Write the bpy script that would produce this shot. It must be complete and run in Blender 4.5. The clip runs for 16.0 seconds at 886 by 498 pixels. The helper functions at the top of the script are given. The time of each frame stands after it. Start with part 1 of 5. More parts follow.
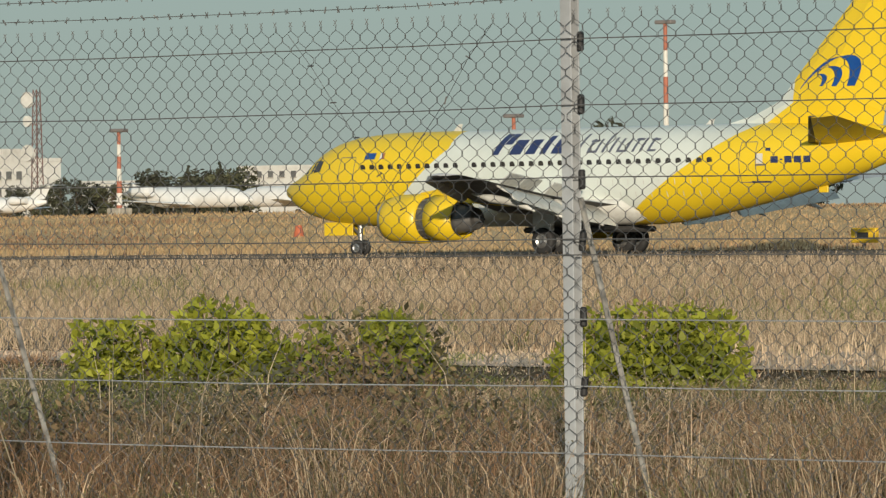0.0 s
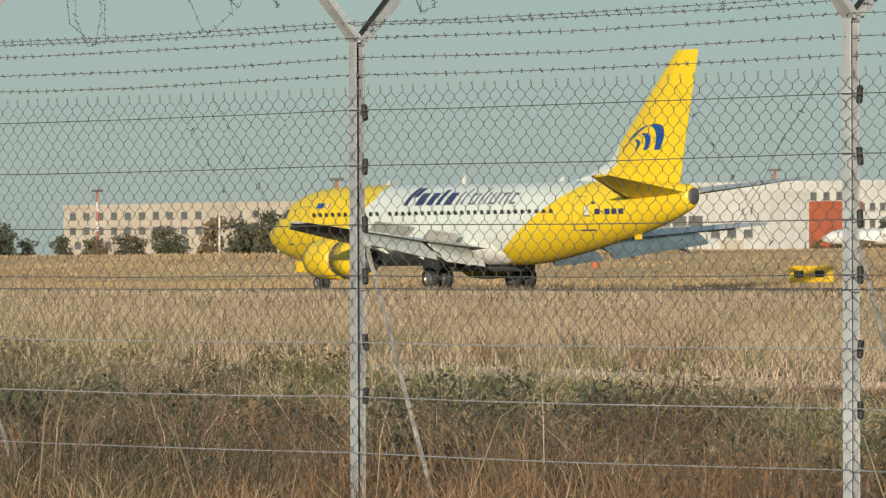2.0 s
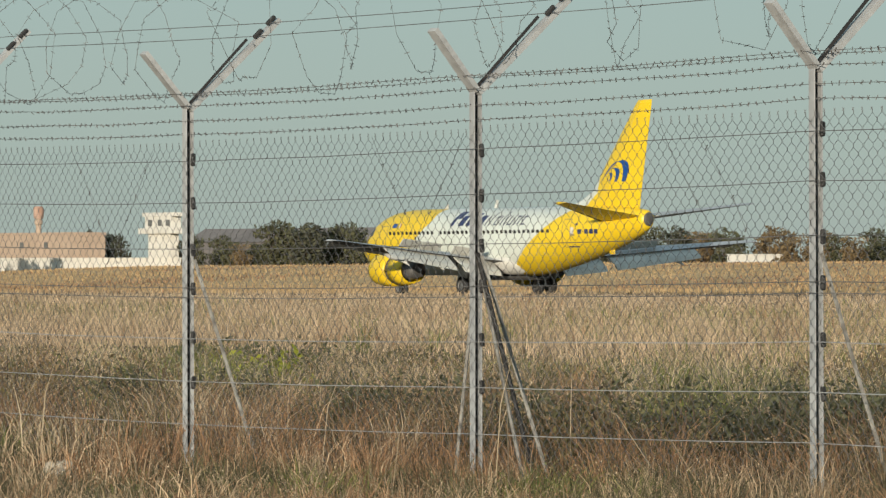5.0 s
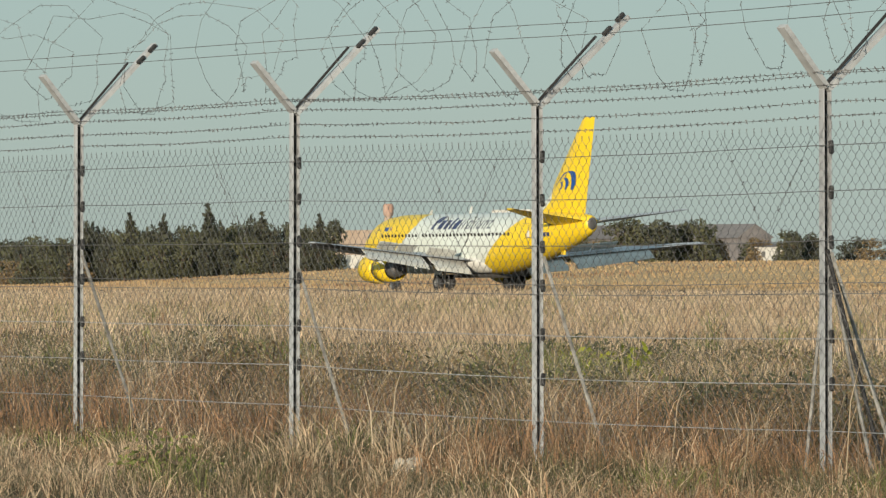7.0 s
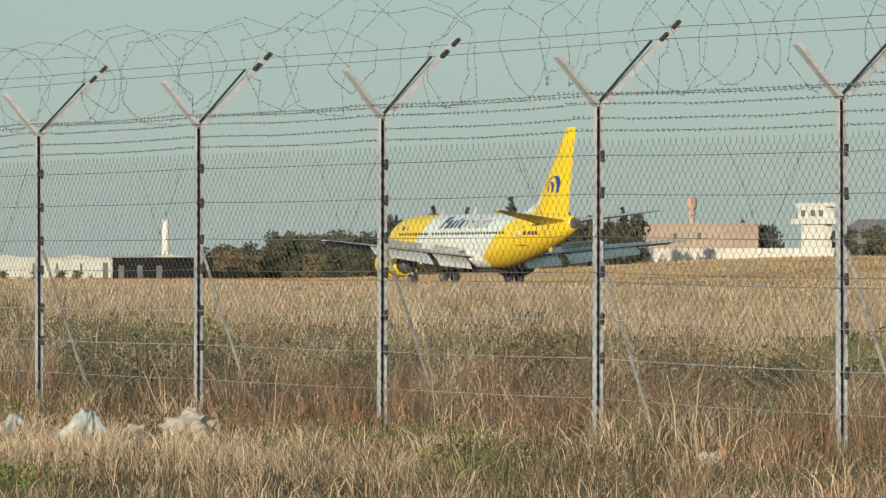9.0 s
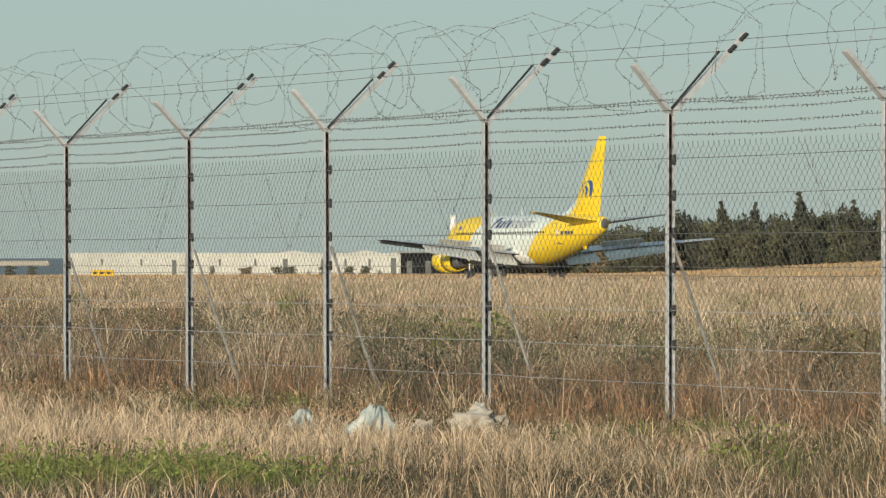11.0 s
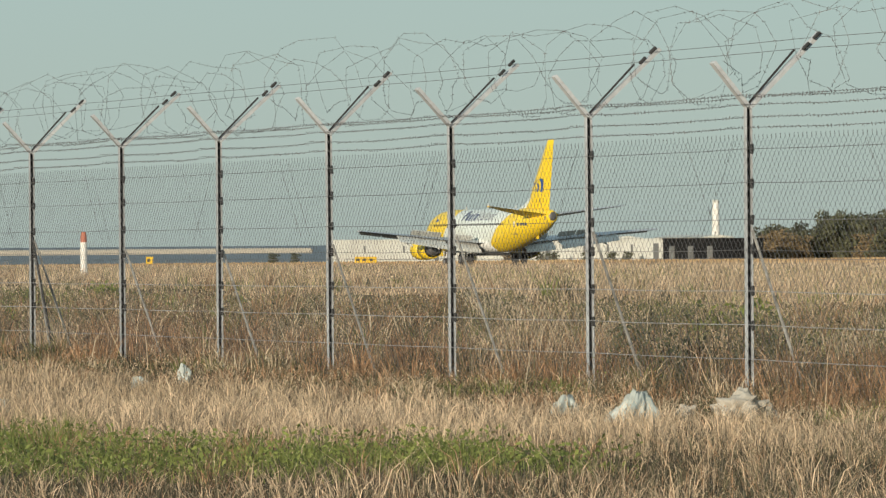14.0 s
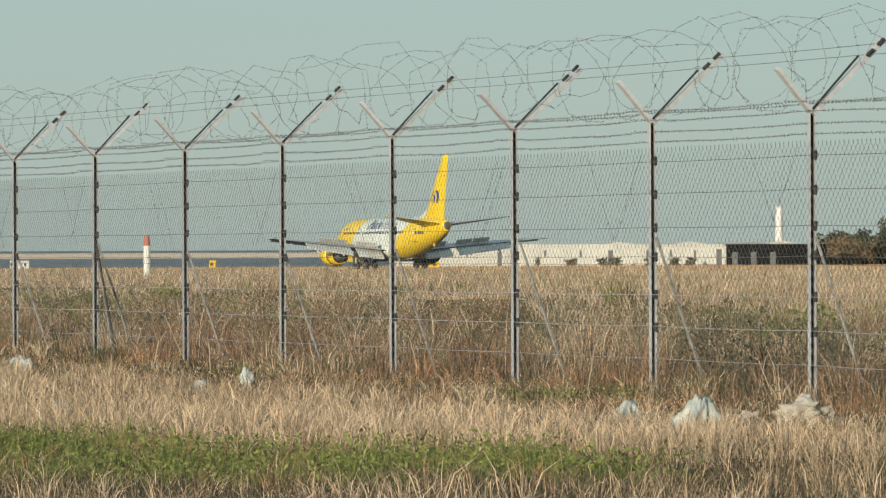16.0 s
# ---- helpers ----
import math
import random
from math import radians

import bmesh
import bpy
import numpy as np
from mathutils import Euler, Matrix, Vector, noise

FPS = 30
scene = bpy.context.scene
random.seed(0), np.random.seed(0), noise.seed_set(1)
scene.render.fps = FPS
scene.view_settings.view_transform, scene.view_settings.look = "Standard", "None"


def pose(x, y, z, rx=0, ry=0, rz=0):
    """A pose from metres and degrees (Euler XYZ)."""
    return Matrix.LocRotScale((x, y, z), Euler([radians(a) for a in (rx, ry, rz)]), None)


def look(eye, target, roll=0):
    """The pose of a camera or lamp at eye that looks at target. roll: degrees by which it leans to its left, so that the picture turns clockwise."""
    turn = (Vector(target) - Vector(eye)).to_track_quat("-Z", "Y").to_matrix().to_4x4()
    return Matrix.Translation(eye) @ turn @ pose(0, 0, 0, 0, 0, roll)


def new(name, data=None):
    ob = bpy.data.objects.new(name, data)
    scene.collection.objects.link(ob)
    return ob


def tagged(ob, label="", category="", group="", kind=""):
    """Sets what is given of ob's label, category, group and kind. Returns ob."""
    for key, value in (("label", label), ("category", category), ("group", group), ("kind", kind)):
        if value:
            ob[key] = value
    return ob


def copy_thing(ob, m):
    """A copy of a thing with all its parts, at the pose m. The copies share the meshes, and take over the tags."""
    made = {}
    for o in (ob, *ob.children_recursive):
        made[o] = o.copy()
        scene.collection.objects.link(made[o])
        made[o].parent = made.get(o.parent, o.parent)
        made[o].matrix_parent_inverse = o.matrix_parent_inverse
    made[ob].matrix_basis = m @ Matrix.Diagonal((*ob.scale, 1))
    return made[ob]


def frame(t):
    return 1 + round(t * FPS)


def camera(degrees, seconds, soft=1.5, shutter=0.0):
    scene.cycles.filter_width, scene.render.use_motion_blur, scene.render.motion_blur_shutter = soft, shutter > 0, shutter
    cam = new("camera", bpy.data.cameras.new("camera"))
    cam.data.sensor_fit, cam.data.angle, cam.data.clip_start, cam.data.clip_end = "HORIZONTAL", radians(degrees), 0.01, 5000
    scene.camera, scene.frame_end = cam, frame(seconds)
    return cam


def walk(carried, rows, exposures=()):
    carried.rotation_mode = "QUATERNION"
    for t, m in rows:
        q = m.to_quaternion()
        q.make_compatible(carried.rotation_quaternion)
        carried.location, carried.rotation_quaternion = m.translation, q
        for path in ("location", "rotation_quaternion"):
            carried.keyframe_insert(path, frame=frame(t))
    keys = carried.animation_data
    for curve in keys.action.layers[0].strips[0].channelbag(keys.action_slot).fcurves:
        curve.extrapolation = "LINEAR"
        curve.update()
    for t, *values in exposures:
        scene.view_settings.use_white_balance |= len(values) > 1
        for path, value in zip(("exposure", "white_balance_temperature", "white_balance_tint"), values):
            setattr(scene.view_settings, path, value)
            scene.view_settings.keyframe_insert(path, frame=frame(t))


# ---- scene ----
EYE = (0.0, 0.0, 1.10)
cam = camera(8.358, 16.0, soft=1.35)


def gaze(az, tilt, roll):
    """Camera pose: az degrees to the left of +y, tilt up, roll."""
    a, b = radians(az), radians(tilt)
    d = Vector((-math.sin(a) * math.cos(b), math.cos(a) * math.cos(b), math.sin(b)))
    return look(EYE, Vector(EYE) + d * 100, roll)


WALK = [
    (0.0, 42.800, -0.273, -0.589),
    (0.2, 43.866, -0.311, 0.123),
    (0.5, 43.976, -0.298, 0.461),
    (1.0, 45.176, -0.356, 0.283),
    (1.5, 47.940, -0.408, -0.190),
    (2.0, 51.038, 0.073, -0.146),
    (2.5, 51.754, 0.556, -0.005),
    (3.0, 52.724, 0.402, 0.014),
    (3.5, 53.667, 0.288, -0.014),
    (4.0, 55.855, 0.216, 0.103),
    (4.5, 57.670, 0.158, -0.014),
    (5.0, 59.284, 0.136, 0.003),
    (5.2, 59.785, 0.127, 0.015),
    (7.3, 63.091, 0.098, -0.143),
    (7.5, 63.467, 0.088, -0.202),
    (8.0, 64.302, 0.066, -0.131),
    (8.5, 65.143, 0.051, -0.159),
    (9.0, 65.450, 0.050, -0.078),
    (9.5, 65.890, 0.029, -0.167),
    (10.0, 66.911, 0.025, -0.271),
    (10.2, 67.338, 0.030, -0.325),
    (12.5, 68.595, -0.034, -0.041),
    (13.0, 68.668, -0.060, -0.094),
    (13.5, 68.839, -0.068, -0.053),
    (14.0, 70.649, -0.111, -0.454),
    (14.5, 71.400, -0.119, -0.240),
    (15.0, 71.303, -0.119, -0.237),
    (15.5, 71.302, -0.117, -0.204),
    (16.0, 71.244, -0.062, -0.218),]
walk(cam, [(t, gaze(a, b, r)) for t, a, b, r in WALK],
     exposures=((0.0, -0.28), (0.5, -0.22), (1.5, -0.14), (2.0, -0.08), (2.5, -0.14), (3.0, -0.23), (5.0, -0.06), (7.5, 0.05), (12.5, 0.09), (16.0, 0.11)))

# ---- light ----
SUN_FROM = Vector((0.67, -0.73, 0.145)).normalized()
world = bpy.data.worlds.new("world")
scene.world = world
world.use_nodes = True
wn = world.node_tree.nodes
sky = wn.new("ShaderNodeTexSky")
sky.sky_type, sky.sun_disc = "NISHITA", False
sky.sun_elevation = math.asin(SUN_FROM.z)
sky.sun_rotation = math.atan2(SUN_FROM.x, SUN_FROM.y)
sky.air_density, sky.dust_density, sky.ozone_density, sky.altitude = 1.25, 0.25, 3.0, 0
wn["Background"].inputs["Strength"].default_value = 0.133
haze = wn.new("ShaderNodeMix")
haze.data_type, haze.blend_type = "RGBA", "MULTIPLY"
haze.inputs["Factor"].default_value, haze.inputs["B"].default_value = 1.0, (0.52, 0.64, 0.88, 1)
world.node_tree.links.new(sky.outputs[0], haze.inputs["A"])
veil = wn.new("ShaderNodeMix")  # even pale haze over the whole dome
veil.data_type = "RGBA"
veil.inputs["Factor"].default_value, veil.inputs["B"].default_value = 0.6, (3.3, 4.35, 4.45, 1)
world.node_tree.links.new(haze.outputs["Result"], veil.inputs["A"])
world.node_tree.links.new(veil.outputs["Result"], wn["Background"].inputs["Color"])
sun = new("sun", bpy.data.lights.new("sun", "SUN"))
sun.data.energy, sun.data.angle, sun.data.color = 4.8, radians(0.6), (1.0, 0.88, 0.705)
sun.matrix_world = look(SUN_FROM * 50, (0, 0, 0))

# ---- materials ----
def mat(name, c1, c2=None, rough=0.7, metal=0.0, scale=6.0, big=0.6, bump=0.0, spread=0.0, islands=0.0, through_light=0.0):
    """Two-scale mottled surface. scale: grain per metre, big: stains per metre; spread: variation object to object; islands: piece to piece."""
    m = bpy.data.materials.new(name)
    m.use_nodes = True
    nt = m.node_tree
    n, ln = nt.nodes, nt.links.new
    b = n["Principled BSDF"]
    c2 = c2 or tuple(v * 0.75 for v in c1)
    co = n.new("ShaderNodeTexCoord")
    fine, wide = n.new("ShaderNodeTexNoise"), n.new("ShaderNodeTexNoise")
    for t, s, d in ((fine, scale, 6), (wide, big, 3)):
        t.inputs["Scale"].default_value, t.inputs["Detail"].default_value = s, d
        ln(co.outputs["Object"], t.inputs["Vector"])
    add = n.new("ShaderNodeMath")
    add.operation = "ADD"
    ln(fine.outputs["Fac"], add.inputs[0])
    ln(wide.outputs["Fac"], add.inputs[1])
    rng = n.new("ShaderNodeMapRange")
    rng.inputs["From Min"].default_value, rng.inputs["From Max"].default_value = 0.75, 1.25
    ln(add.outputs[0], rng.inputs["Value"])
    mix = n.new("ShaderNodeMix")
    mix.data_type = "RGBA"
    mix.inputs["A"].default_value, mix.inputs["B"].default_value = (*c1, 1), (*c2, 1)
    ln(rng.outputs[0], mix.inputs["Factor"])
    col = mix.outputs["Result"]
    if spread or islands:
        hsv = n.new("ShaderNodeHueSaturation")
        src = n.new("ShaderNodeObjectInfo") if spread else n.new("ShaderNodeNewGeometry")
        v = n.new("ShaderNodeMapRange")
        k = spread or islands
        v.inputs["To Min"].default_value, v.inputs["To Max"].default_value = 1 - k, 1 + k
        ln(src.outputs["Random"] if spread else src.outputs["Random Per Island"], v.inputs["Value"])
        ln(v.outputs[0], hsv.inputs["Value"])
        ln(col, hsv.inputs["Color"])
        col = hsv.outputs["Color"]
    ln(col, b.inputs["Base Color"])
    b.inputs["Roughness"].default_value, b.inputs["Metallic"].default_value = rough, metal
    if rough >= 0.9:
        b.inputs["Specular IOR Level"].default_value = 0.05
    if bump:
        bp = n.new("ShaderNodeBump")
        bp.inputs["Strength"].default_value, bp.inputs["Distance"].default_value = bump, 0.02
        ln(fine.outputs["Fac"], bp.inputs["Height"])
        ln(bp.outputs["Normal"], b.inputs["Normal"])
    if through_light:
        tr, ms = n.new("ShaderNodeBsdfTranslucent"), n.new("ShaderNodeMixShader")
        ms.inputs["Fac"].default_value = through_light
        ln(col, tr.inputs["Color"])
        ln(b.outputs[0], ms.inputs[1])
        ln(tr.outputs[0], ms.inputs[2])
        ln(ms.outputs[0], n["Material Output"].inputs["Surface"])
    return m


def livery():
    """Yellow nose and tail with slanting edges, white middle, in aircraft metres."""
    m = mat("aircraft_paint", (0.68, 0.715, 0.655), (0.60, 0.635, 0.58), 0.38, scale=1.2, big=0.25)
    n, ln = m.node_tree.nodes, m.node_tree.links.new
    co = [x for x in n if x.type == "TEX_COORD"][0]
    white = [x for x in n if x.type == "MIX"][0]
    sep = n.new("ShaderNodeSeparateXYZ")
    ln(co.outputs["Object"], sep.inputs[0])

    def edge(kz, limit, sense, top):
        cap = n.new("ShaderNodeMath")
        cap.operation = "MINIMUM"
        cap.inputs[1].default_value = top
        ln(sep.outputs["Z"], cap.inputs[0])
        f = n.new("ShaderNodeMath")
        f.operation = "MULTIPLY_ADD"
        ln(cap.outputs[0], f.inputs[0])
        f.inputs[1].default_value = -kz
        ln(sep.outputs["X"], f.inputs[2])
        g = n.new("ShaderNodeMath")
        g.operation = sense
        ln(f.outputs[0], g.inputs[0])
        g.inputs[1].default_value = limit
        return g.outputs[0]

    a, b = edge(1.18, 4.95, "LESS_THAN", 4.4), edge(1.72, 16.8, "GREATER_THAN", 5.9)
    mx = n.new("ShaderNodeMath")
    mx.operation = "MAXIMUM"
    ln(a, mx.inputs[0])
    ln(b, mx.inputs[1])
    yel = n.new("ShaderNodeMix")
    yel.data_type = "RGBA"
    yel.inputs["B"].default_value = (0.80, 0.555, 0.02, 1)
    ln(mx.outputs[0], yel.inputs["Factor"])
    ln(white.outputs["Result"], yel.inputs["A"])
    ln(yel.outputs["Result"], n["Principled BSDF"].inputs["Base Color"])
    return m


M = {
    "soil": mat("soil_and_litter", (0.12, 0.085, 0.05), (0.06, 0.043, 0.026), 0.95, scale=3.0, big=0.25, bump=0.6),
    "track": mat("pale_dirt", (0.74, 0.57, 0.43), (0.58, 0.43, 0.31), 0.95, scale=2.5, big=0.4, bump=0.2),
    "asphalt": mat("worn_asphalt", (0.17, 0.145, 0.115), (0.12, 0.10, 0.08), 0.9, scale=1.5, big=0.05),
    "sea": mat("sea_water", (0.13, 0.145, 0.145), (0.16, 0.17, 0.165), 0.55, scale=0.05, big=0.004, bump=0.3),
    "straw": mat("dry_straw", (0.64, 0.485, 0.325), (0.38, 0.28, 0.175), 0.8, scale=0.8, big=0.12, islands=0.72, through_light=0.3),
    "far_straw": mat("short_brown_grass", (0.58, 0.41, 0.225), (0.44, 0.30, 0.16), 0.9, scale=0.5, big=0.05, islands=0.25, through_light=0.3),
    "turf": mat("mown_brown_turf", (0.74, 0.51, 0.28), (0.56, 0.37, 0.19), 0.95, scale=1.2, big=0.06, bump=1.0),
    "rust_straw": mat("russet_stems", (0.38, 0.225, 0.122), (0.25, 0.145, 0.08), 0.8, scale=0.8, big=0.2, islands=0.72, through_light=0.3),
    "weed": mat("olive_brown_weed", (0.175, 0.155, 0.068), (0.11, 0.096, 0.045), 0.8, scale=0.7, big=0.2, islands=0.72, through_light=0.3),
    "dark_weed": mat("dark_olive_stems", (0.11, 0.10, 0.05), (0.062, 0.056, 0.03), 0.8, scale=0.7, big=0.2, islands=0.6, through_light=0.2),
    "pale_white": mat("dull_white_render", (0.60, 0.60, 0.54), (0.49, 0.48, 0.43), 0.85, scale=1.2, big=0.12, bump=0.1, spread=0.05),
    "husk": mat("pale_husks", (0.66, 0.54, 0.38), (0.48, 0.37, 0.24), 0.8, scale=0.8, big=0.2, islands=0.5, through_light=0.3),
    "green": mat("green_grass", (0.25, 0.275, 0.07), (0.13, 0.16, 0.042), 0.75, scale=0.9, big=0.3, islands=0.4, through_light=0.35),
    "shrub": mat("bright_green_leaves", (0.38, 0.385, 0.04), (0.20, 0.225, 0.028), 0.6, scale=3, big=0.9, islands=0.45, through_light=0.4),
    "leaf": mat("olive_foliage", (0.115, 0.115, 0.058), (0.065, 0.068, 0.038), 0.8, scale=0.8, big=0.2, islands=0.5, through_light=0.2),
    "leaf_dark": mat("dark_conifer_foliage", (0.08, 0.082, 0.052), (0.05, 0.054, 0.036), 0.8, scale=0.8, big=0.2, islands=0.5, through_light=0.2),
    "leaf_dry": mat("ochre_foliage", (0.24, 0.17, 0.085), (0.16, 0.115, 0.06), 0.8, scale=0.8, big=0.2, islands=0.5, through_light=0.2),
    "bark": mat("grey_bark", (0.13, 0.10, 0.075), (0.08, 0.06, 0.045), 0.9, scale=8, bump=0.5),
    "post": mat("weathered_galvanised_steel", (0.46, 0.48, 0.49), (0.32, 0.33, 0.335), 0.6, 0.0, scale=9, big=1.6, bump=0.25, spread=0.12),
    # near-black: shade inside the posts and along the arms, also a dark strut
    "post_web": mat("dark_steel_and_shade", (0.028, 0.026, 0.026), (0.018, 0.017, 0.017), 0.7, 0.3, scale=12),
    "arm": mat("chalky_grey_paint", (0.46, 0.475, 0.475), (0.31, 0.315, 0.315), 0.75, scale=14, big=3, bump=0.3, spread=0.12),
    "brace": mat("pale_galvanised_tube", (0.36, 0.35, 0.32), (0.16, 0.15, 0.135), 0.7, 0.0, scale=22, big=5, spread=0.2),
    "wire": mat("dull_steel_wire", (0.20, 0.195, 0.19), (0.10, 0.098, 0.095), 0.5, 0.25, scale=20),
    "barb": mat("dark_oxidised_wire", (0.17, 0.165, 0.16), (0.09, 0.087, 0.085), 0.6, 0.2, scale=20),
    "mesh": mat("weathered_mesh_wire", (0.20, 0.195, 0.19), (0.11, 0.107, 0.105), 0.5, 0.25, scale=20),
    "rubber": mat("black_rubber", (0.02, 0.02, 0.021), (0.035, 0.034, 0.033), 0.7, scale=10),
    "paint": livery(),
    "yellow": mat("yellow_gloss_paint", (0.80, 0.555, 0.02), (0.72, 0.49, 0.016), 0.35, scale=1.5),
    "wing": mat("grey_wing_paint", (0.52, 0.53, 0.53), (0.38, 0.38, 0.38), 0.45, scale=2.5, big=0.5),
    "flap": mat("pale_flap_paint", (0.68, 0.68, 0.63), (0.50, 0.49, 0.45), 0.5, scale=3, big=0.7),
    # soot of nozzles, and painted shade for wing undersides and wheel well
    "belly": mat("sooty_and_shaded_grey_metal", (0.12, 0.115, 0.11), (0.06, 0.058, 0.055), 0.6, 0.2, scale=3),
    "metal": mat("bare_aluminium", (0.55, 0.55, 0.54), (0.36, 0.35, 0.34), 0.38, 0.85, scale=6),
    "dark": mat("dark_recess", (0.018, 0.018, 0.02), (0.03, 0.03, 0.032), 0.6, scale=4),
    "cabin_window": mat("cabin_window_glass", (0.035, 0.035, 0.04), (0.06, 0.055, 0.05), 0.12, scale=6),
    "navy": mat("navy_lettering_paint", (0.02, 0.035, 0.11), (0.03, 0.045, 0.13), 0.4, scale=4),
    "blue": mat("bright_blue_paint", (0.005, 0.06, 0.26), (0.01, 0.075, 0.30), 0.4, scale=4),
    "grey_mark": mat("grey_lettering_paint", (0.10, 0.11, 0.15), (0.13, 0.14, 0.17), 0.4, scale=4),
    "white": mat("white_render", (0.74, 0.72, 0.66), (0.60, 0.57, 0.51), 0.85, scale=1.2, big=0.12, bump=0.1, spread=0.05),
    "cream": mat("cream_render", (0.62, 0.53, 0.42), (0.50, 0.42, 0.33), 0.85, scale=1.0, big=0.12, spread=0.05),
    "tan": mat("tan_render", (0.50, 0.38, 0.29), (0.42, 0.32, 0.24), 0.85, scale=1.0, big=0.12),
    "glass": mat("dark_window_glass", (0.13, 0.13, 0.125), (0.18, 0.175, 0.165), 0.15, scale=2),
    "roof": mat("grey_corrugated_roof", (0.22, 0.20, 0.19), (0.15, 0.135, 0.13), 0.8, scale=1.5, big=0.1),
    "shed_dark": mat("black_shade_sheeting", (0.012, 0.012, 0.013), (0.022, 0.022, 0.022), 0.95, scale=1.5, big=0.3),
    "rust": mat("rusty_sheet_metal", (0.50, 0.38, 0.31), (0.38, 0.20, 0.13), 0.8, scale=0.9, big=0.2),
    "red": mat("faded_red_paint", (0.44, 0.15, 0.09), (0.36, 0.13, 0.085), 0.7, scale=2),
    "lattice": mat("dull_red_lattice", (0.22, 0.12, 0.10), (0.15, 0.10, 0.09), 0.8, scale=2),
    "orange": mat("orange_red_cladding", (0.50, 0.13, 0.06), (0.42, 0.11, 0.05), 0.7, scale=1),
    "signal": mat("signal_yellow_panel", (0.80, 0.50, 0.02), (0.70, 0.43, 0.02), 0.6, scale=3),
    "stone": mat("pale_limestone", (0.46, 0.42, 0.35), (0.28, 0.25, 0.20), 0.9, scale=9, big=2.5, bump=0.7),
    "plastic": mat("crumpled_pale_plastic", (0.44, 0.47, 0.43), (0.24, 0.27, 0.245), 0.45, scale=14, big=4, bump=0.6),
    "jet": mat("white_aircraft_paint", (0.78, 0.78, 0.76), (0.66, 0.66, 0.64), 0.35, scale=1.0),
}


# ---- building blocks ----
def part(name, bm, material, parent=None, label="", smooth=False):
    me = bpy.data.meshes.new(name)
    bm.to_mesh(me)
    bm.free()
    me.materials.append(material)
    if smooth:
        for p in me.polygons:
            p.use_smooth = True
    ob = new(name, me)
    if parent is not None:
        ob.parent = parent
    if label:
        ob["label"] = label
    return ob


def share(name, me, parent, m=None):
    ob = new(name, me)
    ob.parent = parent
    if m is not None:
        ob.matrix_basis = m
    return ob


def box(bm, x0, y0, z0, x1, y1, z1, bevel=0.0):
    vs = [bm.verts.new((x, y, z)) for x in (x0, x1) for y in (y0, y1) for z in (z0, z1)]
    fs = [bm.faces.new([vs[i] for i in q]) for q in ((0, 1, 3, 2), (4, 6, 7, 5), (0, 4, 5, 1), (2, 3, 7, 6), (0, 2, 6, 4), (1, 5, 7, 3))]
    if bevel:
        es = list({e for f in fs for e in f.edges})
        bmesh.ops.bevel(bm, geom=es, offset=bevel, segments=1, affect="EDGES")
    return bm


def boxed(*a, **k):
    return box(bmesh.new(), *a, **k)


def tube(bm, pts, radii, sides=6, caps=True):
    """A round bar along pts; radii: one number or one for each point."""
    pts = [Vector(p) for p in pts]
    radii = radii if isinstance(radii, (list, tuple)) else [radii] * len(pts)
    rings = []
    for i, (p, r) in enumerate(zip(pts, radii)):
        d = (pts[min(i + 1, len(pts) - 1)] - pts[max(i - 1, 0)]).normalized()
        u = d.cross(Vector((0.31, 0.17, 0.93)))
        if u.length < 1e-3:
            u = d.cross(Vector((1, 0, 0)))
        u.normalize()
        v = d.cross(u)
        rings.append([bm.verts.new(p + (u * math.cos(a) + v * math.sin(a)) * r) for a in (2 * math.pi * k / sides for k in range(sides))])
    for a, b in zip(rings, rings[1:]):
        for k in range(sides):
            bm.faces.new((a[k], a[(k + 1) % sides], b[(k + 1) % sides], b[k]))
    if caps:
        bm.faces.new(rings[0][::-1])
        bm.faces.new(rings[-1])
    return bm


def loft(bm, rings, caps=True):
    vs = [[bm.verts.new(p) for p in r] for r in rings]
    n = len(vs[0])
    for a, b in zip(vs, vs[1:]):
        for k in range(n):
            bm.faces.new((a[k], a[(k + 1) % n], b[(k + 1) % n], b[k]))
    if caps:
        bm.faces.new(vs[0][::-1])
        bm.faces.new(vs[-1])
    bmesh.ops.recalc_face_normals(bm, faces=bm.faces)
    return bm


def thing(name, label, category, m=None, group="", kind=""):
    ob = new(name)
    ob.empty_display_size = 0.1
    if m is not None:
        ob.matrix_basis = m
    return tagged(ob, label, category, group, kind)


def smooth01(v, a, b):
    t = np.clip((v - a) / (b - a), 0, 1)
    return t * t * (3 - 2 * t)


def ground_z(x, y):
    """Height of the land: level at the fence, falling along the runway towards the sea, a low rise behind the runway."""
    x, y = np.asarray(x, float), np.asarray(y, float)
    run = -0.40 + 0.00338 * np.clip(x + 182, -1100, 0)
    z = run * smooth01(y, 16, 110)
    z = z + 2.9 * smooth01(y, 205, 400) * (1 - smooth01(-x / np.maximum(y, 1.0), 1.85, 2.35))
    z = z - 9.0 * smooth01(-x, 1150, 1500)
    z = z + 0.05 * np.sin(x * 0.31 + 1.3) * np.sin(y * 0.27) * smooth01(y, 18, 30) * (1 - smooth01(y, 120, 170))
    return z


def at(az, r):
    """Plan position r metres from the camera's foot, az degrees to the left of +y."""
    return -math.sin(radians(az)) * r, math.cos(radians(az)) * r


def stand(az, dist_y, dz=0.0):
    """Point on the ground on the line y = dist_y in the direction az."""
    x = -math.tan(radians(az)) * dist_y
    return x, dist_y, float(ground_z(x, dist_y)) + dz


